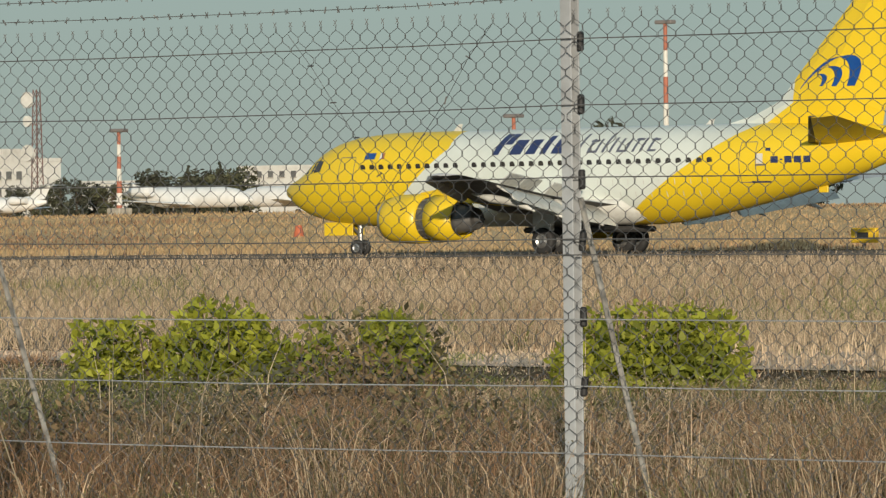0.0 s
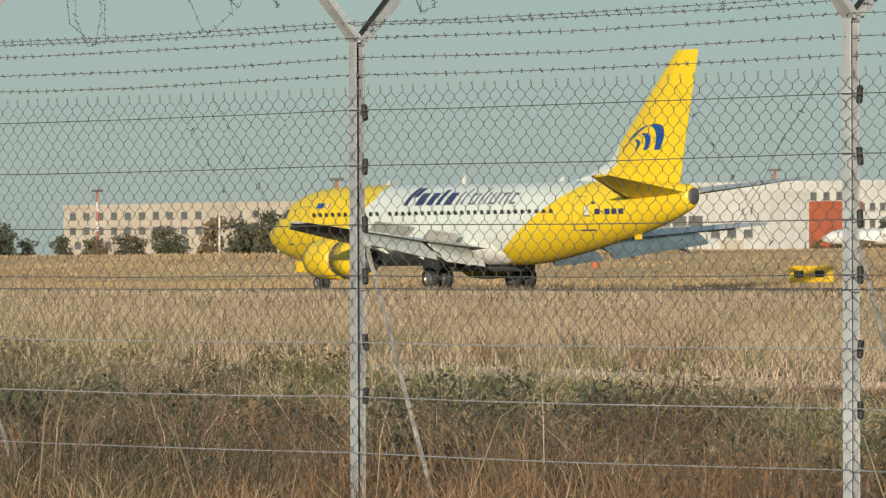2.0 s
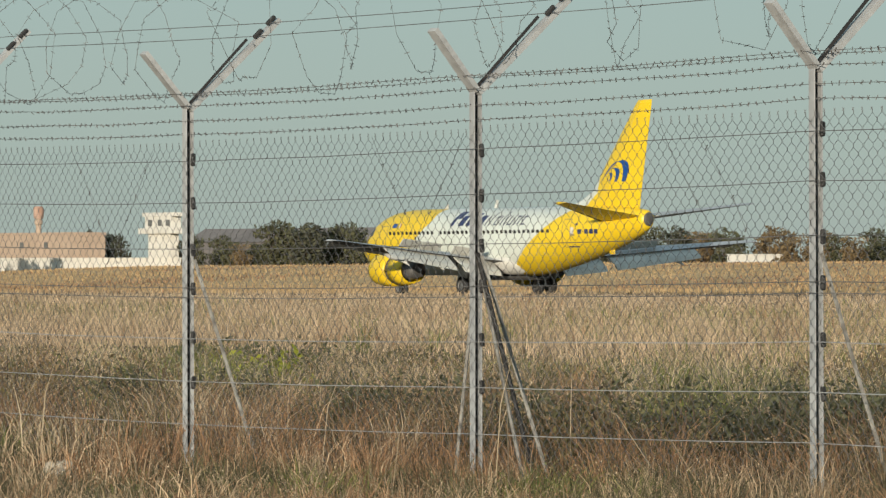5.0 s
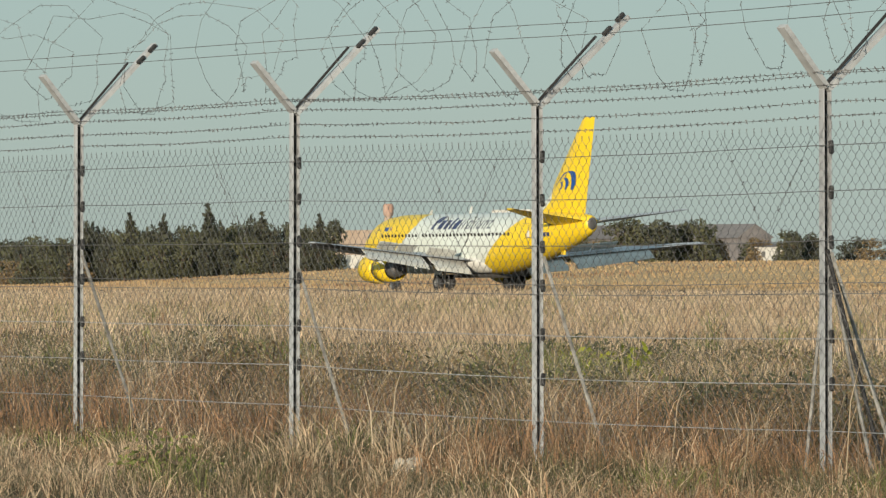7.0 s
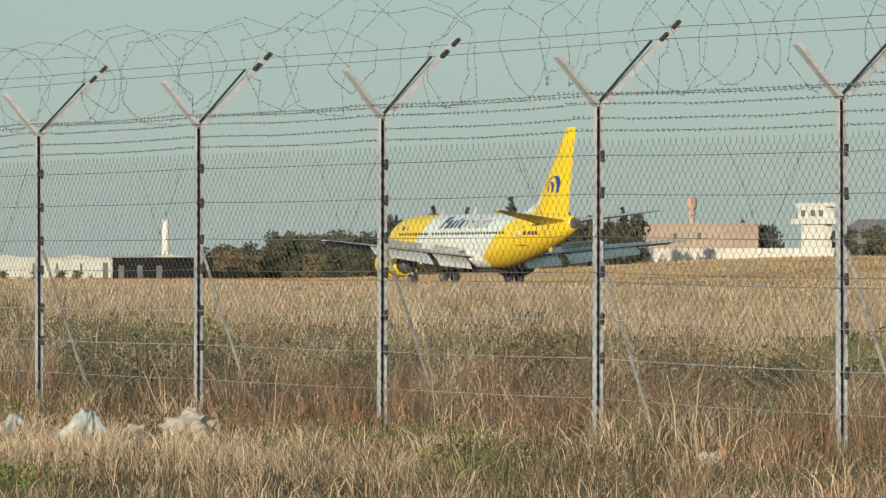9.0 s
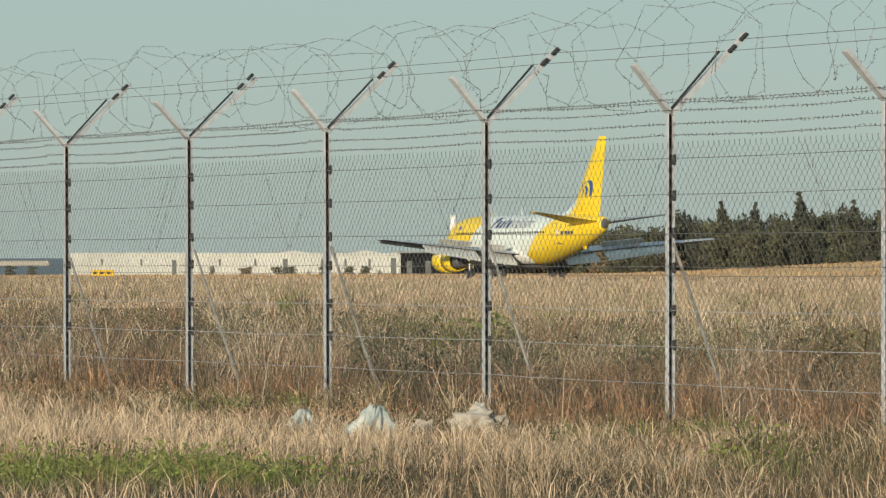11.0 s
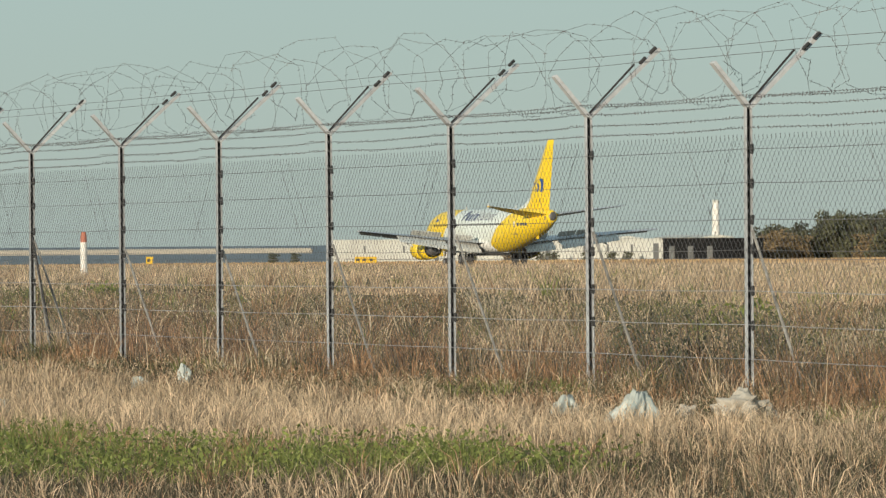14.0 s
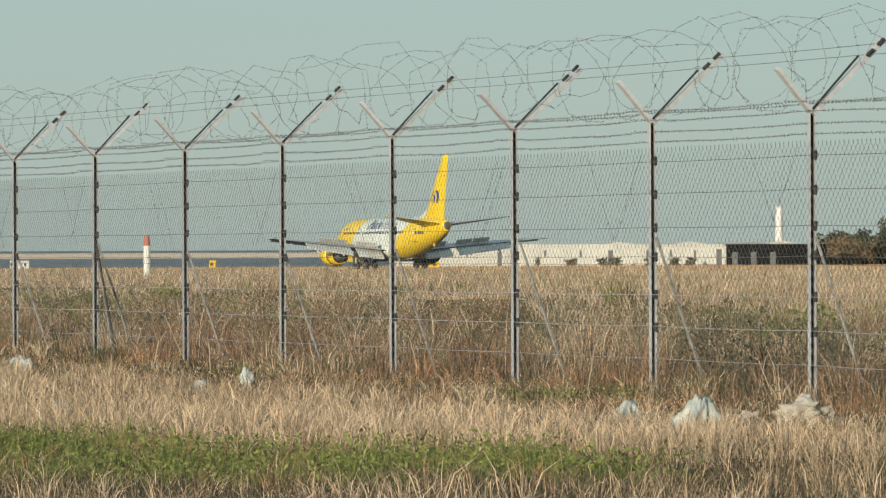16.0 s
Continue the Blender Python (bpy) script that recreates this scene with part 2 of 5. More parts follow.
# ---- ground, runway, sea ----
def sheet(name, xs, ys, zf, material, label, category):
    X, Y = np.meshgrid(xs, ys)
    V = np.stack([X.ravel(), Y.ravel(), zf(X, Y).ravel()], 1)
    nx = len(xs)
    i = np.arange(len(ys) - 1)[:, None] * nx + np.arange(nx - 1)[None, :]
    F = np.stack([i, i + 1, i + nx + 1, i + nx], -1).reshape(-1, 4)
    me = bpy.data.meshes.new(name)
    me.from_pydata(V.tolist(), [], F.tolist())
    me.materials.append(material)
    for p in me.polygons:
        p.use_smooth = True
    return tagged(new(name, me), label, category, kind="structure")


gx = np.concatenate([np.arange(-4900, -1600, 300), np.arange(-1600, -200, 14), np.arange(-200, 20, 3.0), np.arange(20, 4900, 250)])
gy = np.concatenate([np.arange(-4900, -20, 300), np.arange(-20, 80, 2.5), np.arange(80, 450, 8), np.arange(450, 4900, 150)])
sheet("ground", gx, gy, ground_z, M["soil"], "dry airfield ground with brown soil and litter", "ground")
rx = np.arange(-1150, 400, 12)
sheet("runway", rx, np.array([172, 180, 186, 194, 200.0]), lambda x, y: ground_z(x, y) + 0.06, M["asphalt"], "worn brownish asphalt runway across the field", "runway")
sheet("far_turf", gx[(gx > -1120) & (gx < 60)], gy[(gy > 203) & (gy < 440)], lambda x, y: ground_z(x, y) + 0.04, M["turf"], "short brown mown turf beyond the runway", "grass")
sheet("dirt_track", np.arange(-56, 10, 2.0), np.array([34.6, 36.0, 37.6, 39.0]), lambda x, y: ground_z(x, y) + 0.014, M["track"], "pale dirt track behind the fence", "track")
sheet("sea_water", np.array([-4950, -3000, -2200, -1500, -1100.0]), np.array([-4900, -1000, 0, 600, 1500, 4900.0]), lambda x, y: x * 0 - 4.9, M["sea"], "calm grey sea beyond the airfield", "sea")


# ---- perimeter fence ----
FENCE_Y, BAY = 15.38, 3.0
POST_SHIFT = {-3: -0.042, -1: 0.019, 0: -0.009, 1: 0.019, 2: 0.031, 3: 0.072, 5: -0.035, 6: -0.058, 7: -0.029, 10: 0.029}


def post_x(k):
    return -22.61 - BAY * k + POST_SHIFT.get(k, 0.0)


FORK_DIP = (0.0, -0.028, -0.042, -0.010, -0.010, 0.0)   # settled posts, from the first numbered one on


def fork_z(x):
    return 2.014 + 0.00143 * x + float(np.interp((-22.61 - x) / BAY, range(6), FORK_DIP))


WIRES = (-0.285, -0.510, -0.755, -0.962, -1.015, -1.235, -1.46, -1.69)   # plain strands, below the fork


def build_fence():
    fence = thing("fence", "galvanised chain-link perimeter fence with Y-shaped posts and coiled barbed wire", "fence", pose(0, FENCE_Y, 0), kind="")
    rnd = random.Random(4)
    # post: steel channel open to the side, pale flanges, inner shade painted into its back
    bm = boxed(-0.036, -0.004, -1.97, 0.012, 0.002, 0.0, bevel=0.0015)
    box(bm, -0.036, 0.036, -1.97, 0.012, 0.042, 0.0, bevel=0.0015)
    post_me = part("post", bm, M["post"]).data
    bpy.data.objects.remove(bpy.data.objects["post"])
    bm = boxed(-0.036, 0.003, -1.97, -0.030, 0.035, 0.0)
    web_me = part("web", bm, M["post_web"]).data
    bpy.data.objects.remove(bpy.data.objects["web"])

    def arm_mesh(name, dy, dz, half):
        bm = bmesh.new()
        n = Vector((0, -dz, dy)).normalized()
        d = Vector((0, dy, dz))
        rings = []
        for s in (-0.01, 1.0):
            c = d * s
            rings.append([c + Vector((-half, 0, 0)) + n * 0.006, c + Vector((half, 0, 0)) + n * 0.006, c + Vector((half, 0, 0)) - n * 0.02, c + Vector((-half, 0, 0)) - n * 0.02])
        loft(bm, rings)
        me = part(name, bm, M["arm"]).data
        bpy.data.objects.remove(bpy.data.objects[name])
        return me

    out_me = arm_mesh("outer_arm", -0.255, 0.285, 0.034)
    in_me = arm_mesh("inner_arm", 0.53, 0.49, 0.03)
    # rib coloured near black to carry the shadow line along the arm
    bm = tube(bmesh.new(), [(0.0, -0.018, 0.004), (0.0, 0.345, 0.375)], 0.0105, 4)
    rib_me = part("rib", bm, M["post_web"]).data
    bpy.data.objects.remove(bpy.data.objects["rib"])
    bm = boxed(-0.011, -0.012, -0.034, 0.011, 0.012, 0.034, bevel=0.006)
    clamp_me = part("clamp", bm, M["rubber"]).data
    bpy.data.objects.remove(bpy.data.objects["clamp"])
    bm = tube(bmesh.new(), [(0, 0.03, -0.86), (0.01, 0.42, -2.0)], 0.0105, 6)
    brace_me = part("brace", bm, M["brace"]).data
    bpy.data.objects.remove(bpy.data.objects["brace"])
    for k in range(-4, 16):
        x = post_x(k)
        lean = rnd.uniform(-0.35, 0.35)
        p = share("post", post_me, fence, pose(x, 0, fork_z(x), 0, lean, 0))
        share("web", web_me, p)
        share("outer_arm", out_me, p, pose(0, 0, 0, rnd.uniform(-2, 2), 0, rnd.uniform(-3, 3)))
        tilt = pose(0, 0.02, 0, rnd.uniform(-2, 2), 0, rnd.uniform(-3, 3))
        share("inner_arm", in_me, p, tilt)
        share("rib", rib_me, p, tilt)
        for dz in WIRES[:4] + WIRES[5:7]:
            share("clamp", clamp_me, p, pose(0.026, 0.03, dz + rnd.uniform(-0.01, 0.01), 0, rnd.uniform(-8, 8), 0))
        for s in (0.80, 0.95):
            share("clamp", clamp_me, p, pose(0.03, 0.53 * s, 0.49 * s + 0.012, -47, 0, 0))
        share("brace", brace_me, p, pose(0.03 + rnd.uniform(-0.03, 0.03), 0, rnd.uniform(-0.08, 0.05), 0, rnd.uniform(-1.5, 1.5), 0))
        if k in (1, 11):
            for dx, rr, mm in ((-0.40, 0.009, "brace"), (0.30, 0.009, "brace"), (0.42, 0.011, "post_web")):
                bm = tube(bmesh.new(), [(0, 0.02, -0.80), (dx, 0.12, -2.0)], rr, 6)
                part("strut", bm, M[mm], p)
    # chain link, one bay
    W = BAY / 40
    top, rows_n = -0.212, 46
    V, F = [], []
    r = 0.00135

    def prism(a, b):
        a, b = Vector(a), Vector(b)
        d = (b - a).normalized()
        u = Vector((0, 1, 0))
        v = d.cross(u).normalized()
        i = len(V)
        for q in (a, b):
            for ang in (0.5, 2.6, 4.7):
                V.append(tuple(q + (u * math.cos(ang) + v * math.sin(ang)) * r))
        for k in range(3):
            F.append((i + k, i + (k + 1) % 3, i + 3 + (k + 1) % 3, i + 3 + k))

    for c in range(80):
        xa, xb = c * W / 2, (c + 1) * W / 2
        pts = []
        for j in range(rows_n + 1):
            xx = xa if (j + c) % 2 else xb
            wob = 0.004 * math.sin(c * 0.37 + j * 0.8) + 0.003 * math.sin(c * 1.7 + j * 0.23)
            out = 0.0022 if xx == xb else -0.0022
            for dz in (0.2, -0.2):
                pts.append((xx + out - BAY + wob, 0.003 * (1 if (j + c) % 2 else -1), top - (j - dz) * W / 2 + 0.004 * math.sin(xx * 2.1)))
        for a, b in zip(pts, pts[1:]):
            prism(a, b)
        # twisted end at the top edge
        if c % 2:
            for dx in (-0.007, 0.007):
                prism((pts[0][0] - dx, 0.0, pts[0][2]), (pts[0][0] + dx, 0.0, top + 0.024))
    me = bpy.data.meshes.new("chain_link_mesh")
    me.from_pydata(V, [], F)
    me.materials.append(M["mesh"])
    for k in range(-4, 15):
        x = post_x(k)
        width = x - post_x(k + 1)
        m = Matrix.Translation((x, -0.019, fork_z(x))) @ Matrix.Diagonal((width / BAY, 1, 1, 1))
        m[2][0] = (fork_z(x) - fork_z(x - width)) / BAY
        share("chain_link_mesh", me, fence, m)
    # strands, post to post, with a little sag
    x0, x1 = post_x(-4), post_x(15)
    ks = range(-4, 16)

    def strand(name, y, dz, radius, sag, barbs, label=""):
        bm = bmesh.new()
        pts = []
        for k in list(ks)[:-1]:
            a, b = post_x(k), post_x(k + 1)
            for s in (0, 0.25, 0.5, 0.75):
                xx = a + (b - a) * s
                pts.append((xx, y + rnd.uniform(-0.004, 0.004), fork_z(xx) + dz - sag * 4 * s * (1 - s) + rnd.uniform(-1, 1) * sag * 0.3))
        tube(bm, pts, radius, 4)
        if barbs:
            xx = x0
            while xx > x1:
                i = min(int((x0 - xx) / (x0 - x1) * (len(pts) - 1)), len(pts) - 2)
                a, b = pts[i], pts[i + 1]
                s = (xx - a[0]) / (b[0] - a[0])
                z = a[2] + (b[2] - a[2]) * s
                for _ in range(2):
                    d = Vector((rnd.uniform(-0.4, 0.4), rnd.uniform(-1, 1), rnd.uniform(-1, 1))).normalized() * 0.012
                    c = Vector((xx, y, z))
                    tube(bm, [c - d, c + d], 0.0021, 3, False)
                xx -= rnd.uniform(0.055, 0.075)
        part(name, bm, M["barb" if barbs else "post" if name == "bright_wire" else "wire"], fence, label)

    for dz in WIRES[:5]:
        strand("line_wire", -0.017, dz, 0.0021, 0.006, False)
    # lower strands: same wire in a paler colour, standing in for sunlight on it
    for dz in WIRES[5:]:
        strand("bright_wire", -0.017, dz, 0.0021, 0.006, False, "galvanised wire with its sunlit brightness in the colour")
    for y, dz in ((0.0, -0.140), (0.0, -0.070), (-0.02, 0.012), (-0.07, 0.075), (0.065, 0.068)):
        strand("barbed_wire", y, dz, 0.0015, 0.012, True, "barbed steel wire")
    for s in (0.80, 0.95):
        strand("line_wire", 0.53 * s, 0.49 * s, 0.0021, 0.004, False)
    # coil above the fork: irregular loops, with barbs
    for run in range(2):
        bm = bmesh.new()
        pts, a, xx = [], rnd.uniform(0, 6), x0 + 0.5
        rad = 0.30
        while xx > x1 - 1:
            a += rnd.uniform(0.3, 0.85)
            jig = noise.noise((xx * 1.3, run * 7.0, a * 0.35)) + 0.22 * noise.noise((xx * 5.0, run * 3.0, a * 0.8))
            rr = rad * (0.98 + 0.5 * jig + rnd.uniform(-0.2, 0.16)) - 0.03 * run
            yy = 0.16 + rr * math.cos(a) + 0.07 * noise.noise((xx * 0.6, 3.0, run))
            zz = 0.40 + rnd.uniform(-0.02, 0.02) + 0.10 * noise.noise((xx * 0.45, 9.0, run * 3)) + rr * math.sin(a) * 1.05
            pts.append((xx + 0.06 * math.sin(a * 2 + run) + 0.12 * jig, yy, fork_z(xx) + max(zz, 0.04)))
            xx -= (0.088 if run == 0 else 0.120) * (1 + 0.9 * noise.noise((xx * 0.8, 1.0, run)))
        tube(bm, pts, 0.0013, 4)
        for p, q in list(zip(pts, pts[1:])):
            for f in (0.2, 0.55, 0.9):
                c = Vector(p).lerp(Vector(q), f + rnd.uniform(-0.1, 0.1))
                d = Vector((rnd.uniform(-1, 1), rnd.uniform(-1, 1), rnd.uniform(-1, 1))).normalized() * 0.014
                tube(bm, [c - d, c + d], 0.0018, 3, False)
        part("barbed_coil", bm, M["barb"], fence, "loose tangled coil of barbed wire")
    # loose wire ends twisted through the mesh, sloping between posts
    for k in range(-4, 14):
        for _ in range(2):
            bm = bmesh.new()
            xa = post_x(k) - rnd.uniform(0.1, 0.5)
            sgn = rnd.choice((-1, 1))
            za = fork_z(xa) - 0.22
            pts = [(xa - sgn * 0.55 * s + (0 if sgn > 0 else -0.9), 0.03, za - 0.62 * s + rnd.uniform(-0.02, 0.02)) for s in (0, 0.2, 0.4, 0.6, 0.8, 1)]
            tube(bm, pts, 0.0013, 3)
            for p in pts[1:]:
                c = Vector(p)
                d = Vector((rnd.uniform(-1, 1), 0, rnd.uniform(-1, 1))).normalized() * 0.014
                tube(bm, [c - d, c + d], 0.003, 3, False)
            part("barbed_tie", bm, M["barb"], fence)
    return fence


build_fence()


# ---- airliner (x aft from the nose, y to starboard, z up from the ground) ----
HULL = ((0.0, 2.71, 2.77, 0.03), (0.1, 2.48, 2.97, 0.27), (0.35, 2.38, 3.10, 0.50), (0.66, 2.18, 3.22, 0.73), (1.0, 1.97, 3.36, 0.93), (1.57, 1.70, 3.68, 1.2), (2.0, 1.58, 4.02, 1.36),
        (2.4, 1.49, 4.32, 1.48), (2.77, 1.43, 4.54, 1.57), (3.4, 1.35, 4.78, 1.68), (4.3, 1.27, 4.98, 1.8), (5.8, 1.18, 5.11, 1.87), (7.0, 1.15, 5.14, 1.88), (20.2, 1.15, 5.14, 1.88), (21.4, 1.24, 5.14, 1.87),
        (22.7, 1.43, 5.14, 1.84), (24.5, 1.75, 5.14, 1.72), (26.4, 2.13, 5.13, 1.5), (29.0, 2.72, 5.08, 1.1), (30.4, 3.12, 5.0, 0.83), (31.3, 3.42, 4.92, 0.62), (31.9, 3.68, 4.85, 0.48), (32.15, 3.88, 4.74, 0.36))  # x, keel, crown, half width
SECTIONS = [(x, (a + b) / 2, w, (b - a) / 2) for x, a, b, w in HULL]


def hull(x):
    for a, b in zip(SECTIONS, SECTIONS[1:]):
        if a[0] <= x <= b[0]:
            s = (x - a[0]) / (b[0] - a[0])
            return [a[i] + (b[i] - a[i]) * s for i in (1, 2, 3)]
    return list(SECTIONS[-1][1:])


def on_hull(x, z, side=-1, off=0.012):
    zc, w, h = hull(x)
    c = max(-1, min(1, (z - zc) / h))
    return Vector((x, side * (w * math.sqrt(1 - c * c) + off), z))


def decal(bm, corners, side=-1, off=0.012, n=3):
    """A patch that hugs the hull: corners (x, z) in order, split into strips along z."""
    (xa, za), (xb, zb), (xc, zc), (xd, zd) = corners
    prev = None
    for i in range(n + 1):
        s = i / n
        l = bm.verts.new(on_hull(xa + (xd - xa) * s, za + (zd - za) * s, side, off))
        r = bm.verts.new(on_hull(xb + (xc - xb) * s, zb + (zc - zb) * s, side, off))
        if prev:
            bm.faces.new((prev[0], prev[1], r, l))
        prev = (l, r)


def foil(xle, chord, y, z, t, pitch=0.0):
    """Closed section in the x-z plane."""
    prof = [(0, 0), (0.03, 0.35), (0.12, 0.75), (0.3, 1.0), (0.55, 0.8), (0.8, 0.4), (1.0, 0.03), (0.8, -0.22), (0.55, -0.5), (0.3, -0.62), (0.12, -0.5), (0.03, -0.28)]
    return [(xle + u * chord, y, z + v * t * chord * 0.62 + (u - 0.6) * chord * pitch) for u, v in prof]


def wheel(bm_t, bm_r, x, y, z, r, w):
    for bm, prof in ((bm_t, [(-w / 2, r * 0.55), (-w / 2, r * 0.86), (-w * 0.36, r), (w * 0.36, r), (w / 2, r * 0.86), (w / 2, r * 0.55)]),
                     (bm_r, [(-w * 0.38, 0.02), (-w * 0.44, r * 0.2), (-w * 0.3, r * 0.42), (-w * 0.46, r * 0.56), (w * 0.46, r * 0.56), (w * 0.3, r * 0.42), (w * 0.44, r * 0.2), (w * 0.38, 0.02)])):
        loft(bm, [[(x + rr * math.cos(a), y + yy, z + rr * math.sin(a)) for a in (2 * math.pi * k / 24 for k in range(24))] for yy, rr in prof], caps=False)


def build_airliner():
    jet = thing("airliner", "yellow and white twin-engine jet airliner with flaps and spoilers out", "airplane")
    # body
    bm = bmesh.new()
    rings = []
    xs = [s[0] for s in SECTIONS]
    fine = sorted(set(xs + [x for x in np.arange(8.0, 20.2, 1.0)]))
    for x in fine:
        zc, w, h = hull(x)
        rings.append([(x, w * math.cos(a), zc + h * math.sin(a)) for a in (2 * math.pi * k / 40 for k in range(40))])
    body = part("fuselage", loft(bm, rings), M["paint"], jet, "yellow nose and tail, white middle", smooth=True)
    # belly fairing
    bm = bmesh.new()
    rings = []
    for x, w, zb in ((10.9, 0.9, 1.42), (12.0, 1.75, 1.20), (14, 1.98, 1.08), (17, 2.0, 1.06), (19, 1.8, 1.16), (20.6, 1.0, 1.38)):
        rings.append([(x, -w, 2.2), (x, -w * 0.98, 1.7), (x, -w * 0.72, zb + 0.1), (x, 0, zb), (x, w * 0.72, zb + 0.1), (x, w * 0.98, 1.7), (x, w, 2.2)])
    part("belly_fairing", loft(bm, rings), M["flap"], jet, "white wing-to-body fairing", smooth=True)
    # closed block; its dark colour stands in for the well's shade
    bm = bmesh.new()
    box(bm, 14.2, -1.7, 0.86, 18.6, 1.7, 1.10, bevel=0.1)
    part("wheel_well", bm, M["belly"], jet, "wheel well as a dark block, its shade put into the colour")
    # cockpit windows
    for side in (-1, 1):
        bm = bmesh.new()
        decal(bm, ((1.95, 3.42), (2.6, 3.50), (2.75, 4.02), (2.3, 4.0)), side)
        part("cockpit_window", bm, M["cabin_window"], body)
        bm = bmesh.new()
        decal(bm, ((2.68, 3.5), (3.15, 3.56), (3.2, 4.0), (2.83, 4.02)), side)
        part("cockpit_window", bm, M["cabin_window"], body)
    # cabin windows on both sides
    me = None
    for side in (-1, 1):
        for i in range(37):
            if i in (11,):
                continue
            x = 5.75 + i * 0.505
            if me is None:
                bm = bmesh.new()
                ring = [(0.13 * (abs(math.cos(a)) ** 0.6) * (1 if math.cos(a) > 0 else -1), 0, 0.205 * (abs(math.sin(a)) ** 0.7) * (1 if math.sin(a) > 0 else -1)) for a in (2 * math.pi * k / 14 for k in range(14))]
                loft(bm, [ring, [(u, 0.02, v) for u, _, v in ring]])
                ob = part("cabin_window", bm, M["cabin_window"], body)
                me = ob.data
            else:
                ob = share("cabin_window", me, body)
            p = on_hull(x, 3.60, side, -0.004)
            ob.matrix_basis = pose(p.x, p.y, p.z, 13 * side * -1, 0, 0) if x < 21.4 else pose(p.x, p.y, p.z, 10 * side * -1, 0, side * -5)
    # doors' outlines
    for x, zb, zt, w in ((4.35, 2.25, 4.10, 0.85), (25.3, 2.75, 4.35, 0.75)):
        bm = bmesh.new()
        for cc in (((x, zb), (x + 0.03, zb), (x + 0.03, zt), (x, zt)), ((x + w, zb), (x + w + 0.03, zb), (x + w + 0.03, zt), (x + w, zt)), ((x, zt), (x + w, zt), (x + w, zt + 0.03), (x, zt + 0.03)), ((x, zb), (x + w, zb), (x + w, zb + 0.03), (x, zb + 0.03))):
            decal(bm, cc, -1, 0.008, 6)
        part("door_outline", bm, M["grey_mark"], body)
    # company marks as plain slanted bars: five heavy blocks, then eight light pairs of strokes
    def slant(x, w, zb, tall, mm, k=0.30):
        bm = bmesh.new()
        decal(bm, ((x, zb), (x + w, zb), (x + w + k * tall, zb + tall), (x + k * tall, zb + tall)), -1, 0.012, 5)
        part("lettering_bar", bm, M[mm], body)

    for x, w, tall in ((12.62, 0.34, 0.86), (13.52, 0.62, 0.60), (14.38, 0.50, 0.60), (15.12, 0.32, 0.74), (15.72, 0.60, 0.60)):
        slant(x, w, 4.08, tall, "navy")
    for x, w, zb, tall in ((13.12, 0.38, 4.50, 0.44),):
        slant(x, w, zb, tall, "navy")
    for x, tall in ((16.62, 0.60), (17.02, 0.78), (17.58, 0.56), (17.98, 0.56), (18.34, 0.80), (18.72, 0.60), (19.10, 0.56), (19.50, 0.56), (19.90, 0.56), (20.28, 0.56), (20.68, 0.56)):
        slant(x, 0.13, 4.08, tall, "grey_mark")
    for x, zb in ((17.60, 4.08), (17.62, 4.52), (19.14, 4.08), (19.94, 4.54), (20.70, 4.08), (20.74, 4.52)):
        slant(x, 0.42, zb, 0.09, "grey_mark")
    for i, (xa, xb) in enumerate(((26.75, 27.08), (27.16, 27.28), (27.36, 27.68), (27.78, 28.10), (28.20, 28.50))):
        bm = bmesh.new()
        zb, zt = (3.52, 3.78) if i != 1 else (3.62, 3.68)
        decal(bm, ((xa, zb), (xb, zb), (xb, zt), (xa, zt)))
        part("registration_bar", bm, M["navy"], body)
    for (xa, xb, za, zb, mm) in ((5.72, 6.3, 4.02, 4.28, "blue"), (6.55, 6.68, 4.02, 4.28, "white"), (6.68, 6.8, 4.02, 4.28, "red"), (25.75, 26.6, 2.74, 2.81, "navy"), (26.1, 26.4, 3.5, 3.9, "white"), (26.05, 26.5, 3.42, 3.48, "grey_mark"), (26.5, 26.72, 4.0, 4.12, "navy")):
        bm = bmesh.new()
        decal(bm, ((xa, za), (xb, za), (xb, zb), (xa, zb)))
        part("marking", bm, M[mm], body)
    # rows of small rub marks and panel joints under the windows
    bm = bmesh.new()
    for i in range(18):
        for z in (2.75, 2.25):
            xx = 10.5 + i * 0.78 + (0.3 if z < 2.6 else 0)
            decal(bm, ((xx, z), (xx + 0.035, z), (xx + 0.035, z + 0.22), (xx, z + 0.22)), -1, 0.006, 1)
    tagged(part("panel_joint", bm, M["flap"], body), kind="stuff")
    # fin with dorsal fillet
    FIN = ((22.8, 31.2, 4.95, 0.16), (24.9, 31.3, 5.45, 0.24), (26.2, 31.4, 6.0, 0.32), (27.1, 31.6, 7.0, 0.30), (30.9, 32.5, 11.0, 0.16), (31.1, 32.5, 11.13, 0.06))  # leading edge, trailing edge, height, half thickness
    SHAPE = ((0, 0), (0.12, 0.5), (0.4, 1.0), (0.7, 0.6), (1.0, 0.06))
    bm = bmesh.new()
    rings = []
    for xle, xte, z, t in FIN:
        edge = [(xle + (xte - xle) * u, t * v, z) for u, v in SHAPE]
        rings.append(edge + [(x, -y, z) for x, y, z in edge[:0:-1]])
    fin = part("fin", loft(bm, rings), M["paint"], jet, "tall yellow tail fin")

    def fin_side(x, z):
        for a, b in zip(FIN, FIN[1:]):
            if a[2] <= z <= b[2]:
                f = (z - a[2]) / (b[2] - a[2])
                xle, xte, _, t = [a[i] + (b[i] - a[i]) * f for i in range(4)]
                return -t * float(np.interp((x - xle) / (xte - xle), [u for u, _ in SHAPE], [v for _, v in SHAPE])) - 0.02
        return -0.3

